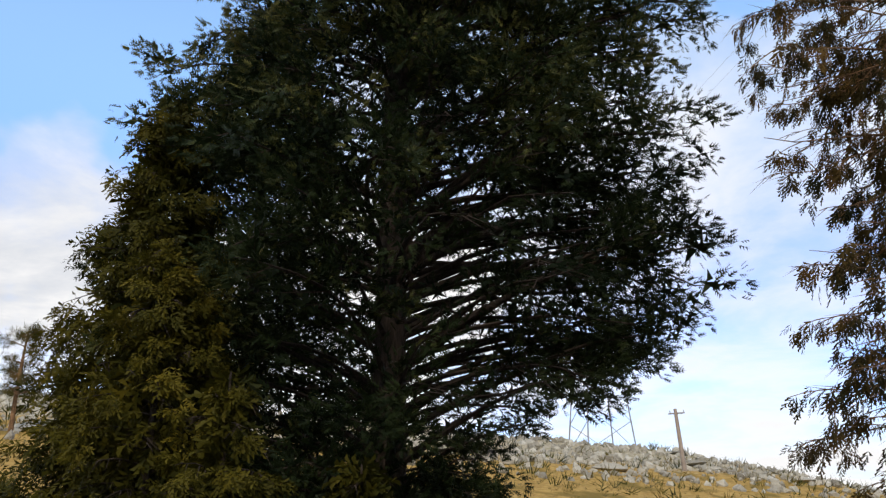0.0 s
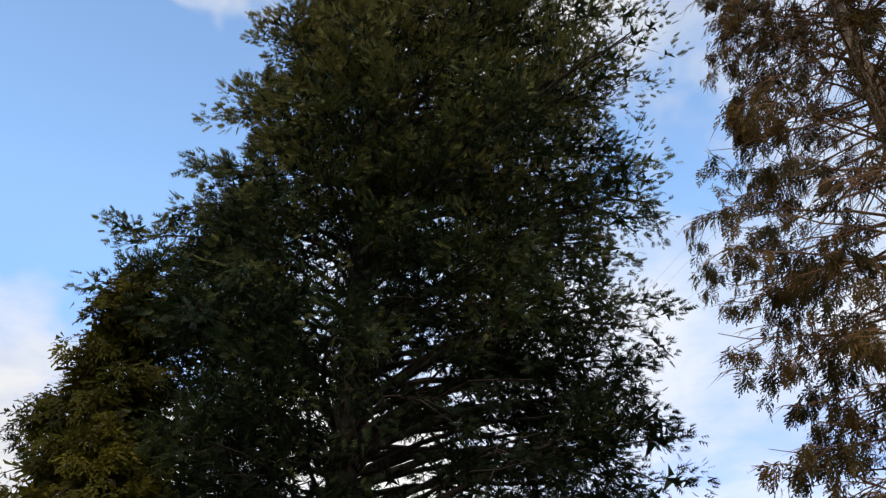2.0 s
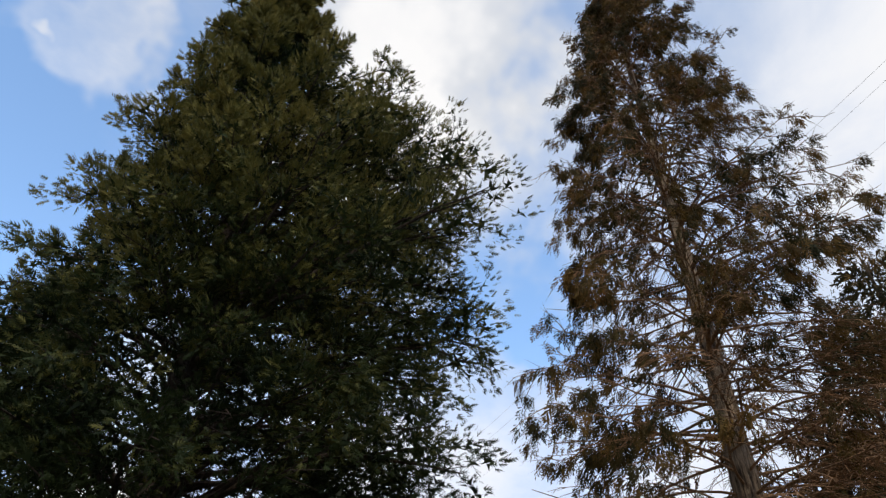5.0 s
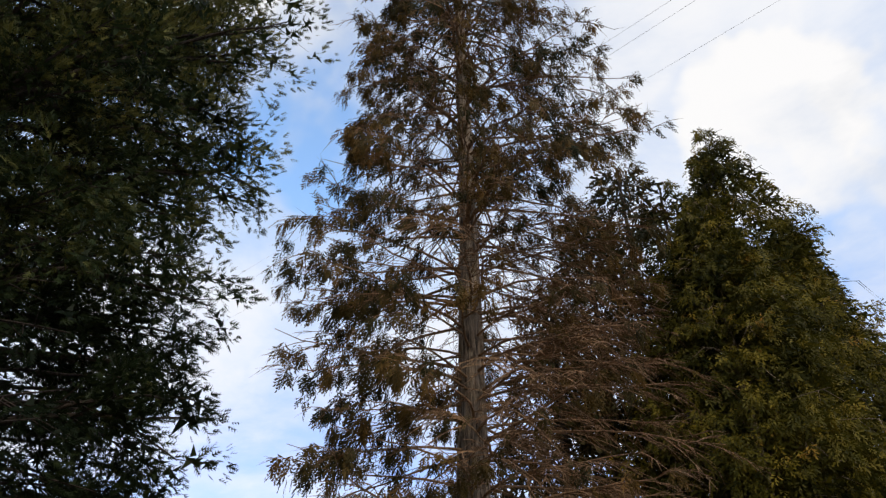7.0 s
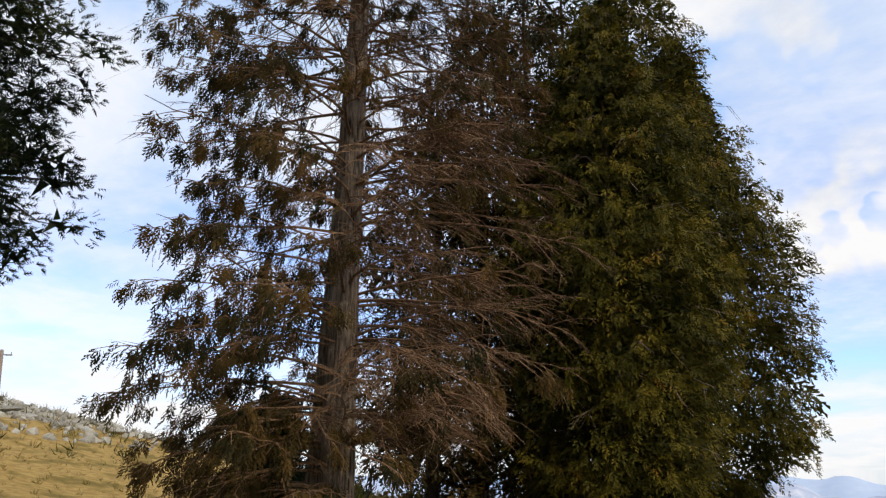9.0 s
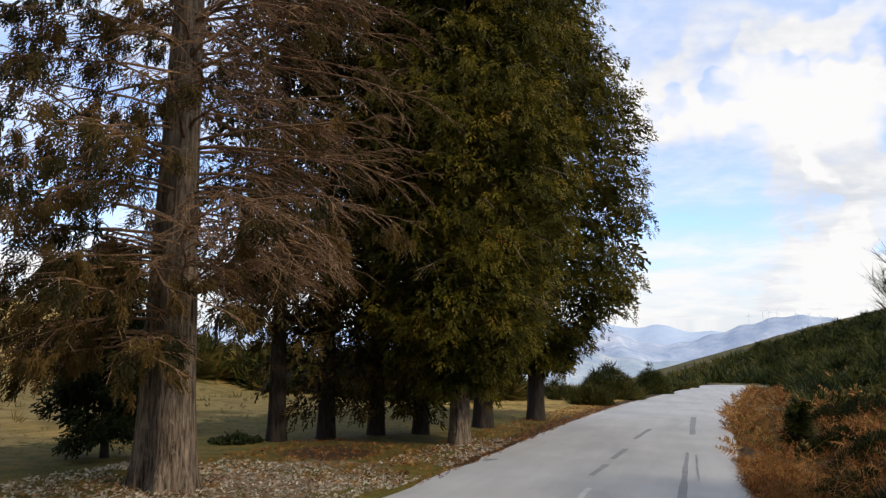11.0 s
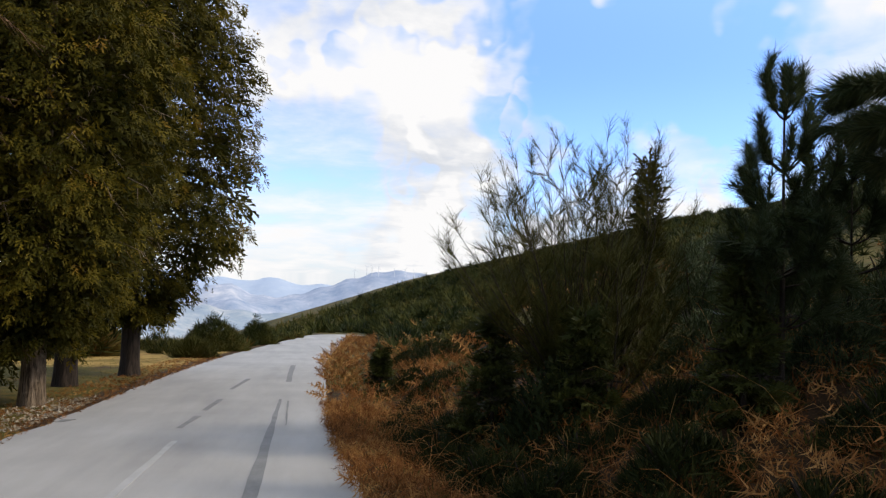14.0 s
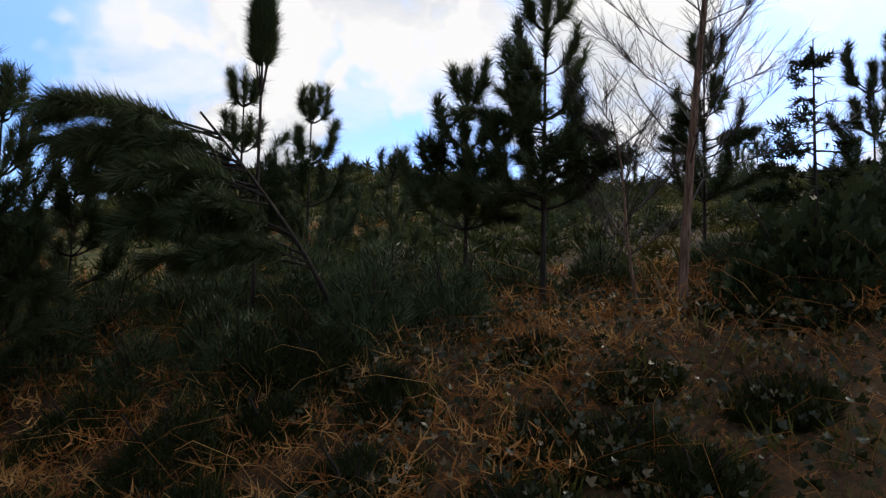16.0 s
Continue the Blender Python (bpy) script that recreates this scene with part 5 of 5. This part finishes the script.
# taller thicket round the bowed pine
for hx, hy, hh, hw in ((5.0, 6.4, 1.5, 0.9), (4.2, 6.6, 1.4, 0.8), (5.55, 3.25, 1.25, 0.9), (6.05, 2.75, 1.15, 0.9), (5.2, 4.2, 1.0, 0.9), (6.35, 4.5, 1.5, 1.1), (6.75, 3.75, 1.45, 1.1), (5.0, 5.2, 0.9, 0.9), (7.4, 4.4, 1.4, 1.0), (4.8, 8.4, 1.0, 1.1), (5.3, 9.5, 2.0, 1.3), (6.0, 10.4, 2.1, 1.6), (6.3, 9.4, 1.7, 1.3), (5.2, 7.4, 0.8, 1.0),
                        (5.9, 6.6, 1.2, 1.1), (6.6, 6.3, 1.3, 1.1), (7.4, 6.4, 1.2, 1.1), (7.5, 2.7, 0.9, 0.9), (8.1, 2.1, 1.0, 0.9), (7.9, 3.4, 1.1, 1.0), (8.6, 1.0, 1.0, 1.0), (5.6, 4.9, 0.9, 0.9), (6.2, 5.3, 1.1, 1.0), (6.9, 4.7, 1.2, 1.0), (4.6, 7.2, 0.9, 1.0)):
    bush("pine_thicket", hx, hy, hh, hw, int(200 + 400 * hh * hw), M_PINE, "dense dark green thicket of young pine and heath", template=T_HEATH, size=(0.30, 0.62), group="thicket on the bank")


def stuff_on_land(name, spots, template, mat, label, category, size, up=1.0, wild=0.35, tint=(0, 1), lift=0.0, by_distance=0.0, patchy=0.0):
    h = Heap()
    x, y = spots
    n = len(x)
    d = unit(np.stack([rng.normal(0, wild, n), rng.normal(0, wild, n), np.full(n, up)], -1))
    pos = np.stack([x, y, land(x, y) + lift], -1)
    grow = rng.uniform(*size, n)
    if by_distance:
        grow = grow * np.clip(np.hypot(x, y) * by_distance, 0.42, 1.0)
    ti = rng.uniform(*tint, n)
    if patchy:      # whole stands of one colour, and taller where dark
        stand = fractal(x, y, patchy, 21.0, 3)
        ti = np.clip(0.5 + 0.75 * stand + 0.28 * (ti - 0.5), 0, 1)
        grow = grow * (1.15 - 0.5 * ti)
    h.spread(*template, pos, axes_along(d, random_dirs(n, 0.4)), grow, ti)
    return single(name, h, mat, label, category, "stuff")


def right_spots(n, y0, y1, d0, d1, power=1.0):
    y = rng.uniform(y0, y1, n)
    d = d0 + (d1 - d0) * rng.uniform(0, 1, n) ** power
    return road_x(np.clip(y, -60, 72)) + HALF + widen(y) + d, y


def clumped(spots, scale, seed, cut):
    x, y = spots
    keep = fractal(x, y, scale, seed) > cut
    return x[keep], y[keep]


stuff_on_land("dead_bracken", right_spots(5600, 1.0, 14, -0.08, 1.35), T_CURL, M_BRACKEN, "rust-brown dead bracken heaped on the verge", "bracken", (0.30, 0.75), 0.40, 1.0, lift=0.04)
stuff_on_land("dead_bracken", clumped(right_spots(9000, -3, 24, 1.6, 9, 1.2), 2.2, 3.0, -0.25), T_CURL, M_BRACKEN, "rust-brown dead bracken over the bank", "bracken", (0.45, 0.95), 0.35, 1.0, lift=0.08)
stuff_on_land("dead_bracken", right_spots(1500, 14, 66, -0.1, 3.0), T_BRACKEN, M_BRACKEN, "dead bracken along the far verge", "bracken", (0.4, 0.8), 0.5, 0.8, lift=0.05)
stuff_on_land("dead_bracken", clumped(right_spots(2600, 14, 70, 3, 26), 6.0, 5.0, 0.0), T_BRACKEN, M_BRACKEN, "patches of dead bracken on the hillside", "bracken", (0.7, 1.3), 0.6, 0.8, lift=0.1)
bx, by = rng.uniform(2.2, 7.4, 8000), rng.uniform(-2.2, 3.6, 8000)
keep = (np.hypot(bx, by) > 2.6) & (fractal(bx, by, 1.2, 9.0) > -0.25)
stuff_on_land("brambles", (bx[keep], by[keep]), T_BRAMBLE, M_BRAMBLE, "low brambles with small glossy leaves", "bramble", (0.24, 0.60), 1.0, 0.9, lift=0.12)
sx, sy = rng.uniform(1.9, 8.0, 8200), rng.uniform(-2.2, 5.5, 8200)
keep = (np.hypot(sx, sy) > 2.7) & (rng.uniform(0, 1, len(sx)) < 0.42 + 0.5 * step(np.hypot(sx, sy), 3.8, 5.6))
stuff_on_land("dead_bracken", (sx[keep], sy[keep]), T_CURL, M_BRACKEN, "crumpled dead bracken and bramble litter", "bracken", (0.16, 0.40), 0.3, 1.2, lift=0.05)
sx, sy = rng.uniform(1.6, 8.0, 1900), rng.uniform(-2.0, 9.0, 1900)
keep = (np.hypot(sx, sy) > 2.6) & (sx > road_x(sy) + HALF + 0.3)
sx, sy = sx[keep], sy[keep]
vx, vy = right_spots(1300, 2.5, 15, 0.45, 1.6)
sx, sy = np.hstack([sx, vx]), np.hstack([sy, vy])
h = Heap()
arc = lines(np.stack([sx, sy, land(sx, sy)], -1), rng.uniform(0, 6.28, len(sx)), rng.uniform(0.25, 0.8, len(sx)), rng.uniform(0.7, 1.8, len(sx)), rng.uniform(0.8, 1.7, len(sx)), 6, 0.5)
h.tubes(arc[:, [0, 2, 4, 5]], np.linspace(0.0024, 0.0011, 4)[None].repeat(len(sx), 0), 3, rng.uniform(0.3, 1, len(sx)))
single("dead_stalks", h, M_BRACKEN, "tangle of dry brown stalks and bramble canes", "stalks", "stuff")
stuff_on_land("bank_grass", clumped(right_spots(3400, -2, 30, 0.15, 8), 1.5, 13.0, -0.1), T_HEATH, M_GRASS, "rough grass between the bracken", "grass", (0.4, 0.9), 1.0, 0.4, tint=(0, 0.6))
stuff_on_land("hillside_scrub", clumped(right_spots(9500, 12, 130, 2.5, 60, 1.5), 8.0, 7.0, -0.5), T_SHRUB, M_SCRUB, "heather and broom over the hillside", "scrub", (1.4, 3.8), 1.0, 0.6, lift=-0.05, by_distance=0.018, patchy=5.0)
stuff_on_land("hillside_scrub", clumped(right_spots(9500, -12, 14, 5.5, 55, 1.5), 7.0, 8.0, -0.85), T_SHRUB, M_SCRUB, "heather and broom up the slope", "scrub", (1.0, 2.4), 1.0, 0.7, lift=-0.05, by_distance=0.022, patchy=4.0)


cx, cy = right_spots(620, 13, 120, 3.0, 60, 1.4)
ex, ey = right_spots(260, -10, 14, 8.0, 50, 1.4)
cx, cy = np.hstack([cx, ex]), np.hstack([cy, ey])
far = np.clip(np.hypot(cx, cy) / 45, 0.45, 1.6)
m = 15
px, py = (np.repeat(cx, m) + rng.normal(0, 0.5, len(cx) * m) * np.repeat(far, m)), (np.repeat(cy, m) + rng.normal(0, 0.5, len(cx) * m) * np.repeat(far, m))
h = Heap()
rise = rng.uniform(0, 0.75, len(px)) * np.repeat(far, m) * np.exp(-((px - np.repeat(cx, m)) ** 2 + (py - np.repeat(cy, m)) ** 2) / np.repeat(far, m) ** 2)
d = unit(np.stack([rng.normal(0, 0.5, len(px)), rng.normal(0, 0.5, len(px)), np.ones(len(px))], -1))
h.spread(*T_SHRUB, np.stack([px, py, land(px, py) + rise], -1), axes_along(d, random_dirs(len(px), 0.4)), rng.uniform(1.3, 2.4, len(px)) * np.repeat(far, m),
         np.clip(np.repeat(rng.uniform(0, 0.6, len(cx)), m) + rng.normal(0, 0.1, len(px)), 0, 1))
single("hillside_bushes", h, M_SCRUB, "dark rounded clumps of broom and gorse over the hillside", "bushes", "stuff")


# ---------------------------------------------------------------- the verge and the field to the left
def left_spots(n, y0, y1, l0, l1, power=1.0):
    y = rng.uniform(y0, y1, n)
    return road_x(np.clip(y, -60, 72)) - HALF - (l0 + (l1 - l0) * rng.uniform(0, 1, n) ** power), y


stuff_on_land("dry_leaves", np.hstack([clumped(left_spots(6200, 5.6, 9.8, 0.25, 4.2), 1.6, 8.0, -0.35), clumped(left_spots(2000, 8.5, 15.0, 0.1, 1.2, 1.4), 1.6, 8.0, -0.35), left_spots(260, 4.0, 6.2, 0.1, 3.5)]), T_LEAF, M_DRY,
              "pale curled dry leaves strewn over the verge", "leaves", (0.28, 0.70), 0.25, 1.0, lift=0.015)
stuff_on_land("verge_grass", np.hstack([left_spots(2600, 3.0, 30, 0.1, 9.0), left_spots(3400, 3.0, 8.0, 0.1, 4.0)]), T_HEATH, M_GRASS, "short worn grass under the trees", "grass", (0.09, 0.24), 1.0, 0.5, tint=(0, 0.7))
stuff_on_land("leaf_litter", np.hstack([left_spots(2600, 8.5, 30, -0.1, 1.3), left_spots(1600, 5, 13, 0.8, 3.6)]), T_FROND, M_BRACKEN, "fallen rusty cypress sprays beside the road", "litter", (0.14, 0.38), 0.12, 1.0, lift=0.02)
stuff_on_land("field_grass", left_spots(2600, -12, 42, 8.0, 45.0), T_HEATH, M_GRASS, "dry yellow grass over the field", "grass", (0.5, 1.1), 1.0, 0.4, tint=(0.5, 1.0))
stuff_on_land("hillside_scrub", left_spots(1500, 37, 76, 0.6, 26, 1.5), T_SHRUB, M_SCRUB, "green broom and grass below the far bend", "scrub", (1.0, 2.6), 1.0, 0.5, lift=-0.05)
stuff_on_land("hillside_scrub", (rng.uniform(-14, 40, 3000), rng.uniform(82, 124, 3000)), T_SHRUB, M_SCRUB, "heather and broom over the hill beyond the bend", "scrub", (1.8, 5.5), 0.6, 1.0, lift=-0.05, patchy=9.0)
stuff_on_land("hill_stones", left_spots(3800, -45, 50, 33, 68), T_STONE, M_ROCK, "grey granite stones strewn over the hill", "stones", (0.10, 0.42), 1.0, 0.5, lift=0.03)
stuff_on_land("hill_tufts", left_spots(1800, -45, 50, 28, 75), T_HEATH, M_SCRUB, "tufts of gorse and grass between the stones", "scrub", (1.2, 3.0), 1.0, 0.5)
h = Heap()
h.spread(*T_STONE, np.array([[0, 0, 0.03]]), np.eye(3)[None], np.array([[0.20, 0.13, 0.15]]), np.array([0.5]))
single("pale_stone", h, M_PALE, "flat pale stone lying on the verge", "stone", "", at_ground(-4.95, 5.75, 0.0))
for i in range(40):
    r2 = random.Random(400 + i)
    yy, ll = r2.uniform(-30, 45), r2.uniform(36, 62)
    xx = float(road_x(yy)) - HALF - ll
    s = r2.uniform(0.35, 1.0)
    h = Heap()
    h.spread(*T_STONE, np.array([[0, 0, 0.1]]), np.array(Euler((r2.uniform(-0.3, 0.3), r2.uniform(-0.3, 0.3), r2.uniform(0, 6))).to_matrix())[None], np.array([[s * 1.3, s, s * r2.uniform(0.5, 0.9)]]), np.array([r2.random()]))
    single("boulder", h, M_ROCK, "grey granite boulder on the rocky hill", "boulder", "", at_ground(xx, yy), group="boulders on the hill")
bush("broom_shrub", -4.1, 36.0, 2.2, 3.0, 2000, M_SCRUB, "round green broom shrub at the roadside", template=T_HEATH, size=(0.7, 1.5), tint=(0.1, 0.7), group="roadside shrubs")
bush("broom_shrub", -2.75, 45.0, 2.2, 2.1, 1300, M_SCRUB, "round green broom shrub at the roadside", template=T_HEATH, size=(0.7, 1.5), tint=(0.1, 0.6), group="roadside shrubs")
bush("broom_shrub", -4.0, 29.8, 1.0, 1.2, 400, M_BROOM, "low green shrub at the roadside", size=(1.0, 1.6), group="roadside shrubs")
for i, (xx, yy, hh) in enumerate(((-1.6, 55, 0.8), (-0.9, 60, 0.7), (-3.0, 49, 0.8), (-5.4, 33, 1.0), (-6.5, 36, 1.2), (-4.6, 40, 0.9))):
    bush("broom_shrub", xx, yy, hh, hh * 1.6, 260, M_SCRUB, "small scrubby bush beside the far road", template=T_HEATH, size=(0.8, 1.5), group="roadside shrubs")
for xx, yy, hh, ww in ((-21, 27, 1.8, 5), (-17, 29, 2.2, 5), (-13, 30, 2.4, 5), (-11, 28, 2.2, 4), (-9, 31, 2.4, 4)):
    bush("hedge_shrub", xx, yy, hh, ww, 620, M_SCRUB, "rough green and rusty hedge at the field's far side", template=T_SHRUB, size=(2.0, 3.6), group="hedge across the field")
bush("dark_bush", -7.9, 11.9, 0.45, 0.9, 260, M_DARK, "dark mound of ivy at the foot of a trunk", T_BRAMBLE)
for xx, yy, hh, ww in ((-10.5, -4.2, 1.9, 2.6), (-12, -6.5, 2.2, 3), (-9.5, -3.2, 1.5, 1.8), (-14, -8.5, 2.2, 3), (-18, -6, 2.4, 3.4), (-11.5, 5.5, 0.9, 2.0), (-15, 7.0, 1.0, 2.6), (-16.5, 5.4, 1.5, 3.0), (-14.2, 6.0, 1.2, 2.2)):
    bush("gorse_bush", xx, yy, hh, ww, 650, M_SCRUB, "olive and rusty gorse bush in front of the hill", template=T_SHRUB, size=(1.0, 1.9), group="gorse below the hill", tint=(0.3, 1.0))


# ---------------------------------------------------------------- poles, wires and the distance
def rod(heap, a, b, r, r2=None, sides=6):
    p = np.array([[a, b]], float)
    heap.tubes(p, np.array([[r, r if r2 is None else r2]]), sides)


def utility_pole(x, y, height):
    root = thing("utility_pole", at_ground(x, y, 0.3), "weathered wooden pole with a short crossarm", "pole")
    h = Heap()
    rod(h, (0, 0, 0), (-0.25, -0.1, height), 0.15, 0.10, 10)
    part("shaft", h, M_WOOD, root, smooth=True)
    h = Heap()
    rod(h, (-0.25 - 0.30, -0.42, height - 0.28), (-0.25 + 0.26, 0.40, height - 0.25), 0.05)
    arm = part("crossarm", h, M_STEEL, root)
    for u in (-0.5, 0.0, 0.5):
        h = Heap()
        rod(h, (-0.25 + u * 0.46, u * 0.68, height - 0.27), (-0.25 + u * 0.46, u * 0.68, height - 0.08), 0.04, 0.025)
        part("insulator", h, M_STEEL, arm)


utility_pole(-43.4, 24.9, 6.35 - float(land(-43.4, 24.9)))


def lattice_mast(x, y, height, base):
    root = thing("lattice_mast", at_ground(x, y, 0.3), "grey steel lattice mast on the hill's crest", "mast")
    c = [(-1, -1), (1, -1), (1, 1), (-1, 1)]
    for i, (u, v) in enumerate(c):
        h = Heap()
        rod(h, (u * base / 2, v * base / 2, 0), (u * 0.35, v * 0.35, height), 0.07, 0.05, 4)
        part("leg", h, M_STEEL, root)
    for k, wide in ((0.86, 2.6), (0.95, 2.0), (1.0, 1.2)):
        h = Heap()
        rod(h, (0, -wide, height * k), (0, wide, height * k), 0.06, None, 4)
        part("arm", h, M_STEEL, root)
    n = 9
    for i in range(n):
        for (u, v), (u2, v2) in zip(c, c[1:] + c[:1]):
            a, b = i / n, (i + 1) / n
            wa, wb = base / 2 * (1 - a) + 0.35 * a, base / 2 * (1 - b) + 0.35 * b
            h = Heap()
            rod(h, (u * wa, v * wa, a * height), (u2 * wb, v2 * wb, b * height), 0.035, None, 3)
            part("brace", h, M_STEEL, root)


lattice_mast(-63, 28.5, 22.5, 4.4)
for y0, z0, y1, z1 in ((28.0, 26.9, 21.5, 24.0), (28.5, 26.3, 22.2, 24.0), (29.0, 24.6, 24.6, 24.0)):
    s = np.linspace(0, 1, 50)
    h = Heap()
    h.tubes(np.stack([-63 + 175 * s, y0 + (y1 - y0) * 3.07 * s, z0 + (z1 - z0) * 3.07 * s + 14 * s * (s - 0.326)], -1)[None], np.full((1, 50), 0.007), 4)
    single("power_line", h, M_CABLE, "thin dark overhead power line hung from the lattice mast", "cable", "", group="overhead power lines")


def burnt_pine(x, y, height):
    root = thing("pine_tree", at_ground(x, y), "lone pine with a rusty half-dead crown on the hill", "tree")
    z = np.linspace(0, 1, 10)
    h = Heap()
    h.tubes(np.stack([0.2 * np.sin(z * 3), 0 * z, z * height * 0.95], -1)[None], (0.12 * (1 - 0.7 * z))[None], 7)
    part("trunk", h, M_DEADWOOD, root, smooth=True)
    n = 22
    u = rng.uniform(0.35, 0.97, n)
    p = lines(np.stack([0.2 * np.sin(u * 3), 0 * u, u * height * 0.95], -1), rng.uniform(0, 6.28, n), height * 0.20 * rng.uniform(0.6, 1.1, n), np.full(n, 0.4), np.full(n, 0.1))
    b, c = Heap(), Heap()
    b.tubes(p, (0.03 * (1 - 0.7 * np.linspace(0, 1, 7)))[None].repeat(n, 0), 4)
    tagged(part("branches", b, M_DEADWOOD, root), kind="stuff")
    q, d = along(p, rng.uniform(0.45, 1, (n, 26)))
    q = q.reshape(-1, 3) + rng.normal(0, 0.12, (n * 26, 3))
    c.spread(*T_TUFT, q, axes_along(random_dirs(len(q), 0.8), random_dirs(len(q))), rng.uniform(0.7, 1.3, len(q)), rng.uniform(0.3, 1, len(q)))
    tagged(part("crown", c, M_SCRUB, root), kind="stuff")


burnt_pine(-38.6, -11.4, 5.0)


def ridge(name, mat, dist, depth, az0, az1, crest, floor, rough, seed, label):
    """A far range: crest(az) is its height in degrees over the eye's level."""
    az = np.radians(np.linspace(az0, az1, 260))
    v = np.linspace(0, 1, 26)
    a, u = np.meshgrid(az, v)
    top = np.tan(np.radians(crest(np.degrees(a)))) * dist
    r = dist - depth * (1 - u)
    x, y = np.sin(a) * r, np.cos(a) * r
    z = floor + (top - floor) * u ** 1.1 + rough * fractal(x, y, depth * 0.35, seed, 5) * np.sin(np.pi * np.clip(u, 0, 1)) + rough * 0.10 * fractal(x, y, depth * 0.06, seed + 2) * u
    h = Heap()
    n = len(az)
    i = (np.arange(25)[:, None] * n + np.arange(n - 1)[None]).ravel()
    h.add(np.stack([x, y, z], -1), np.stack([i, i + 1, i + n + 1, i + n], -1))
    single(name, h, mat, label, "mountains", "structure", smooth=True)


def bump(az, c, w, k):
    return k * np.exp(-((az - c) / w) ** 2)


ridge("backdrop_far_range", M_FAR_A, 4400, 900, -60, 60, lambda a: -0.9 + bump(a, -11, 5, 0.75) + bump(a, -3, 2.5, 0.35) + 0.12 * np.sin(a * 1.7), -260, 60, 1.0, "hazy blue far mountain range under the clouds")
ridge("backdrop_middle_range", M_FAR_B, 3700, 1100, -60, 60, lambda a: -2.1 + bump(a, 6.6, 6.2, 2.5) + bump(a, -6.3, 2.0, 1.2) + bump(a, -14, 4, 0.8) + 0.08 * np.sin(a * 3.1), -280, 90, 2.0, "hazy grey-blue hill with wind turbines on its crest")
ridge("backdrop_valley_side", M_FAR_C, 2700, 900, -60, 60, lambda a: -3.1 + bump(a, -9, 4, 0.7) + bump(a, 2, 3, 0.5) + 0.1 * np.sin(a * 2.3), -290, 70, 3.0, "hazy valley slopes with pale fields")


def wind_turbine(az, el, size):
    d = 3600.0
    root = thing("wind_turbine", (math.sin(radians(az)) * d, math.cos(radians(az)) * d, math.tan(radians(el)) * d), "tiny white wind turbine on the far crest", "wind turbine", "turbines on the far crest")
    h = Heap()
    rod(h, (0, 0, -12), (0, 0, size), 1.6, 1.0)
    part("tower", h, M_WHITE, root)
    h = Heap()
    rod(h, (0, 2.5, size), (0, -3, size), 1.3, 1.0)
    hub = part("nacelle", h, M_WHITE, root)
    turn = az * 1.3
    for k in range(3):
        h = Heap()
        a = turn + k * 2.0944
        rod(h, (0, -2, size), (math.sin(a) * size * 0.55, -2, size + math.cos(a) * size * 0.55), 1.0, 0.4)
        part("blade", h, M_WHITE, hub)


for az, el, size in ((3.2, -0.10, 30), (4.1, 0.08, 34), (4.5, 0.12, 32), (5.0, 0.12, 30), (6.2, 0.05, 28), (7.0, 0.02, 30), (7.7, -0.1, 28)):
    wind_turbine(az, el, size)
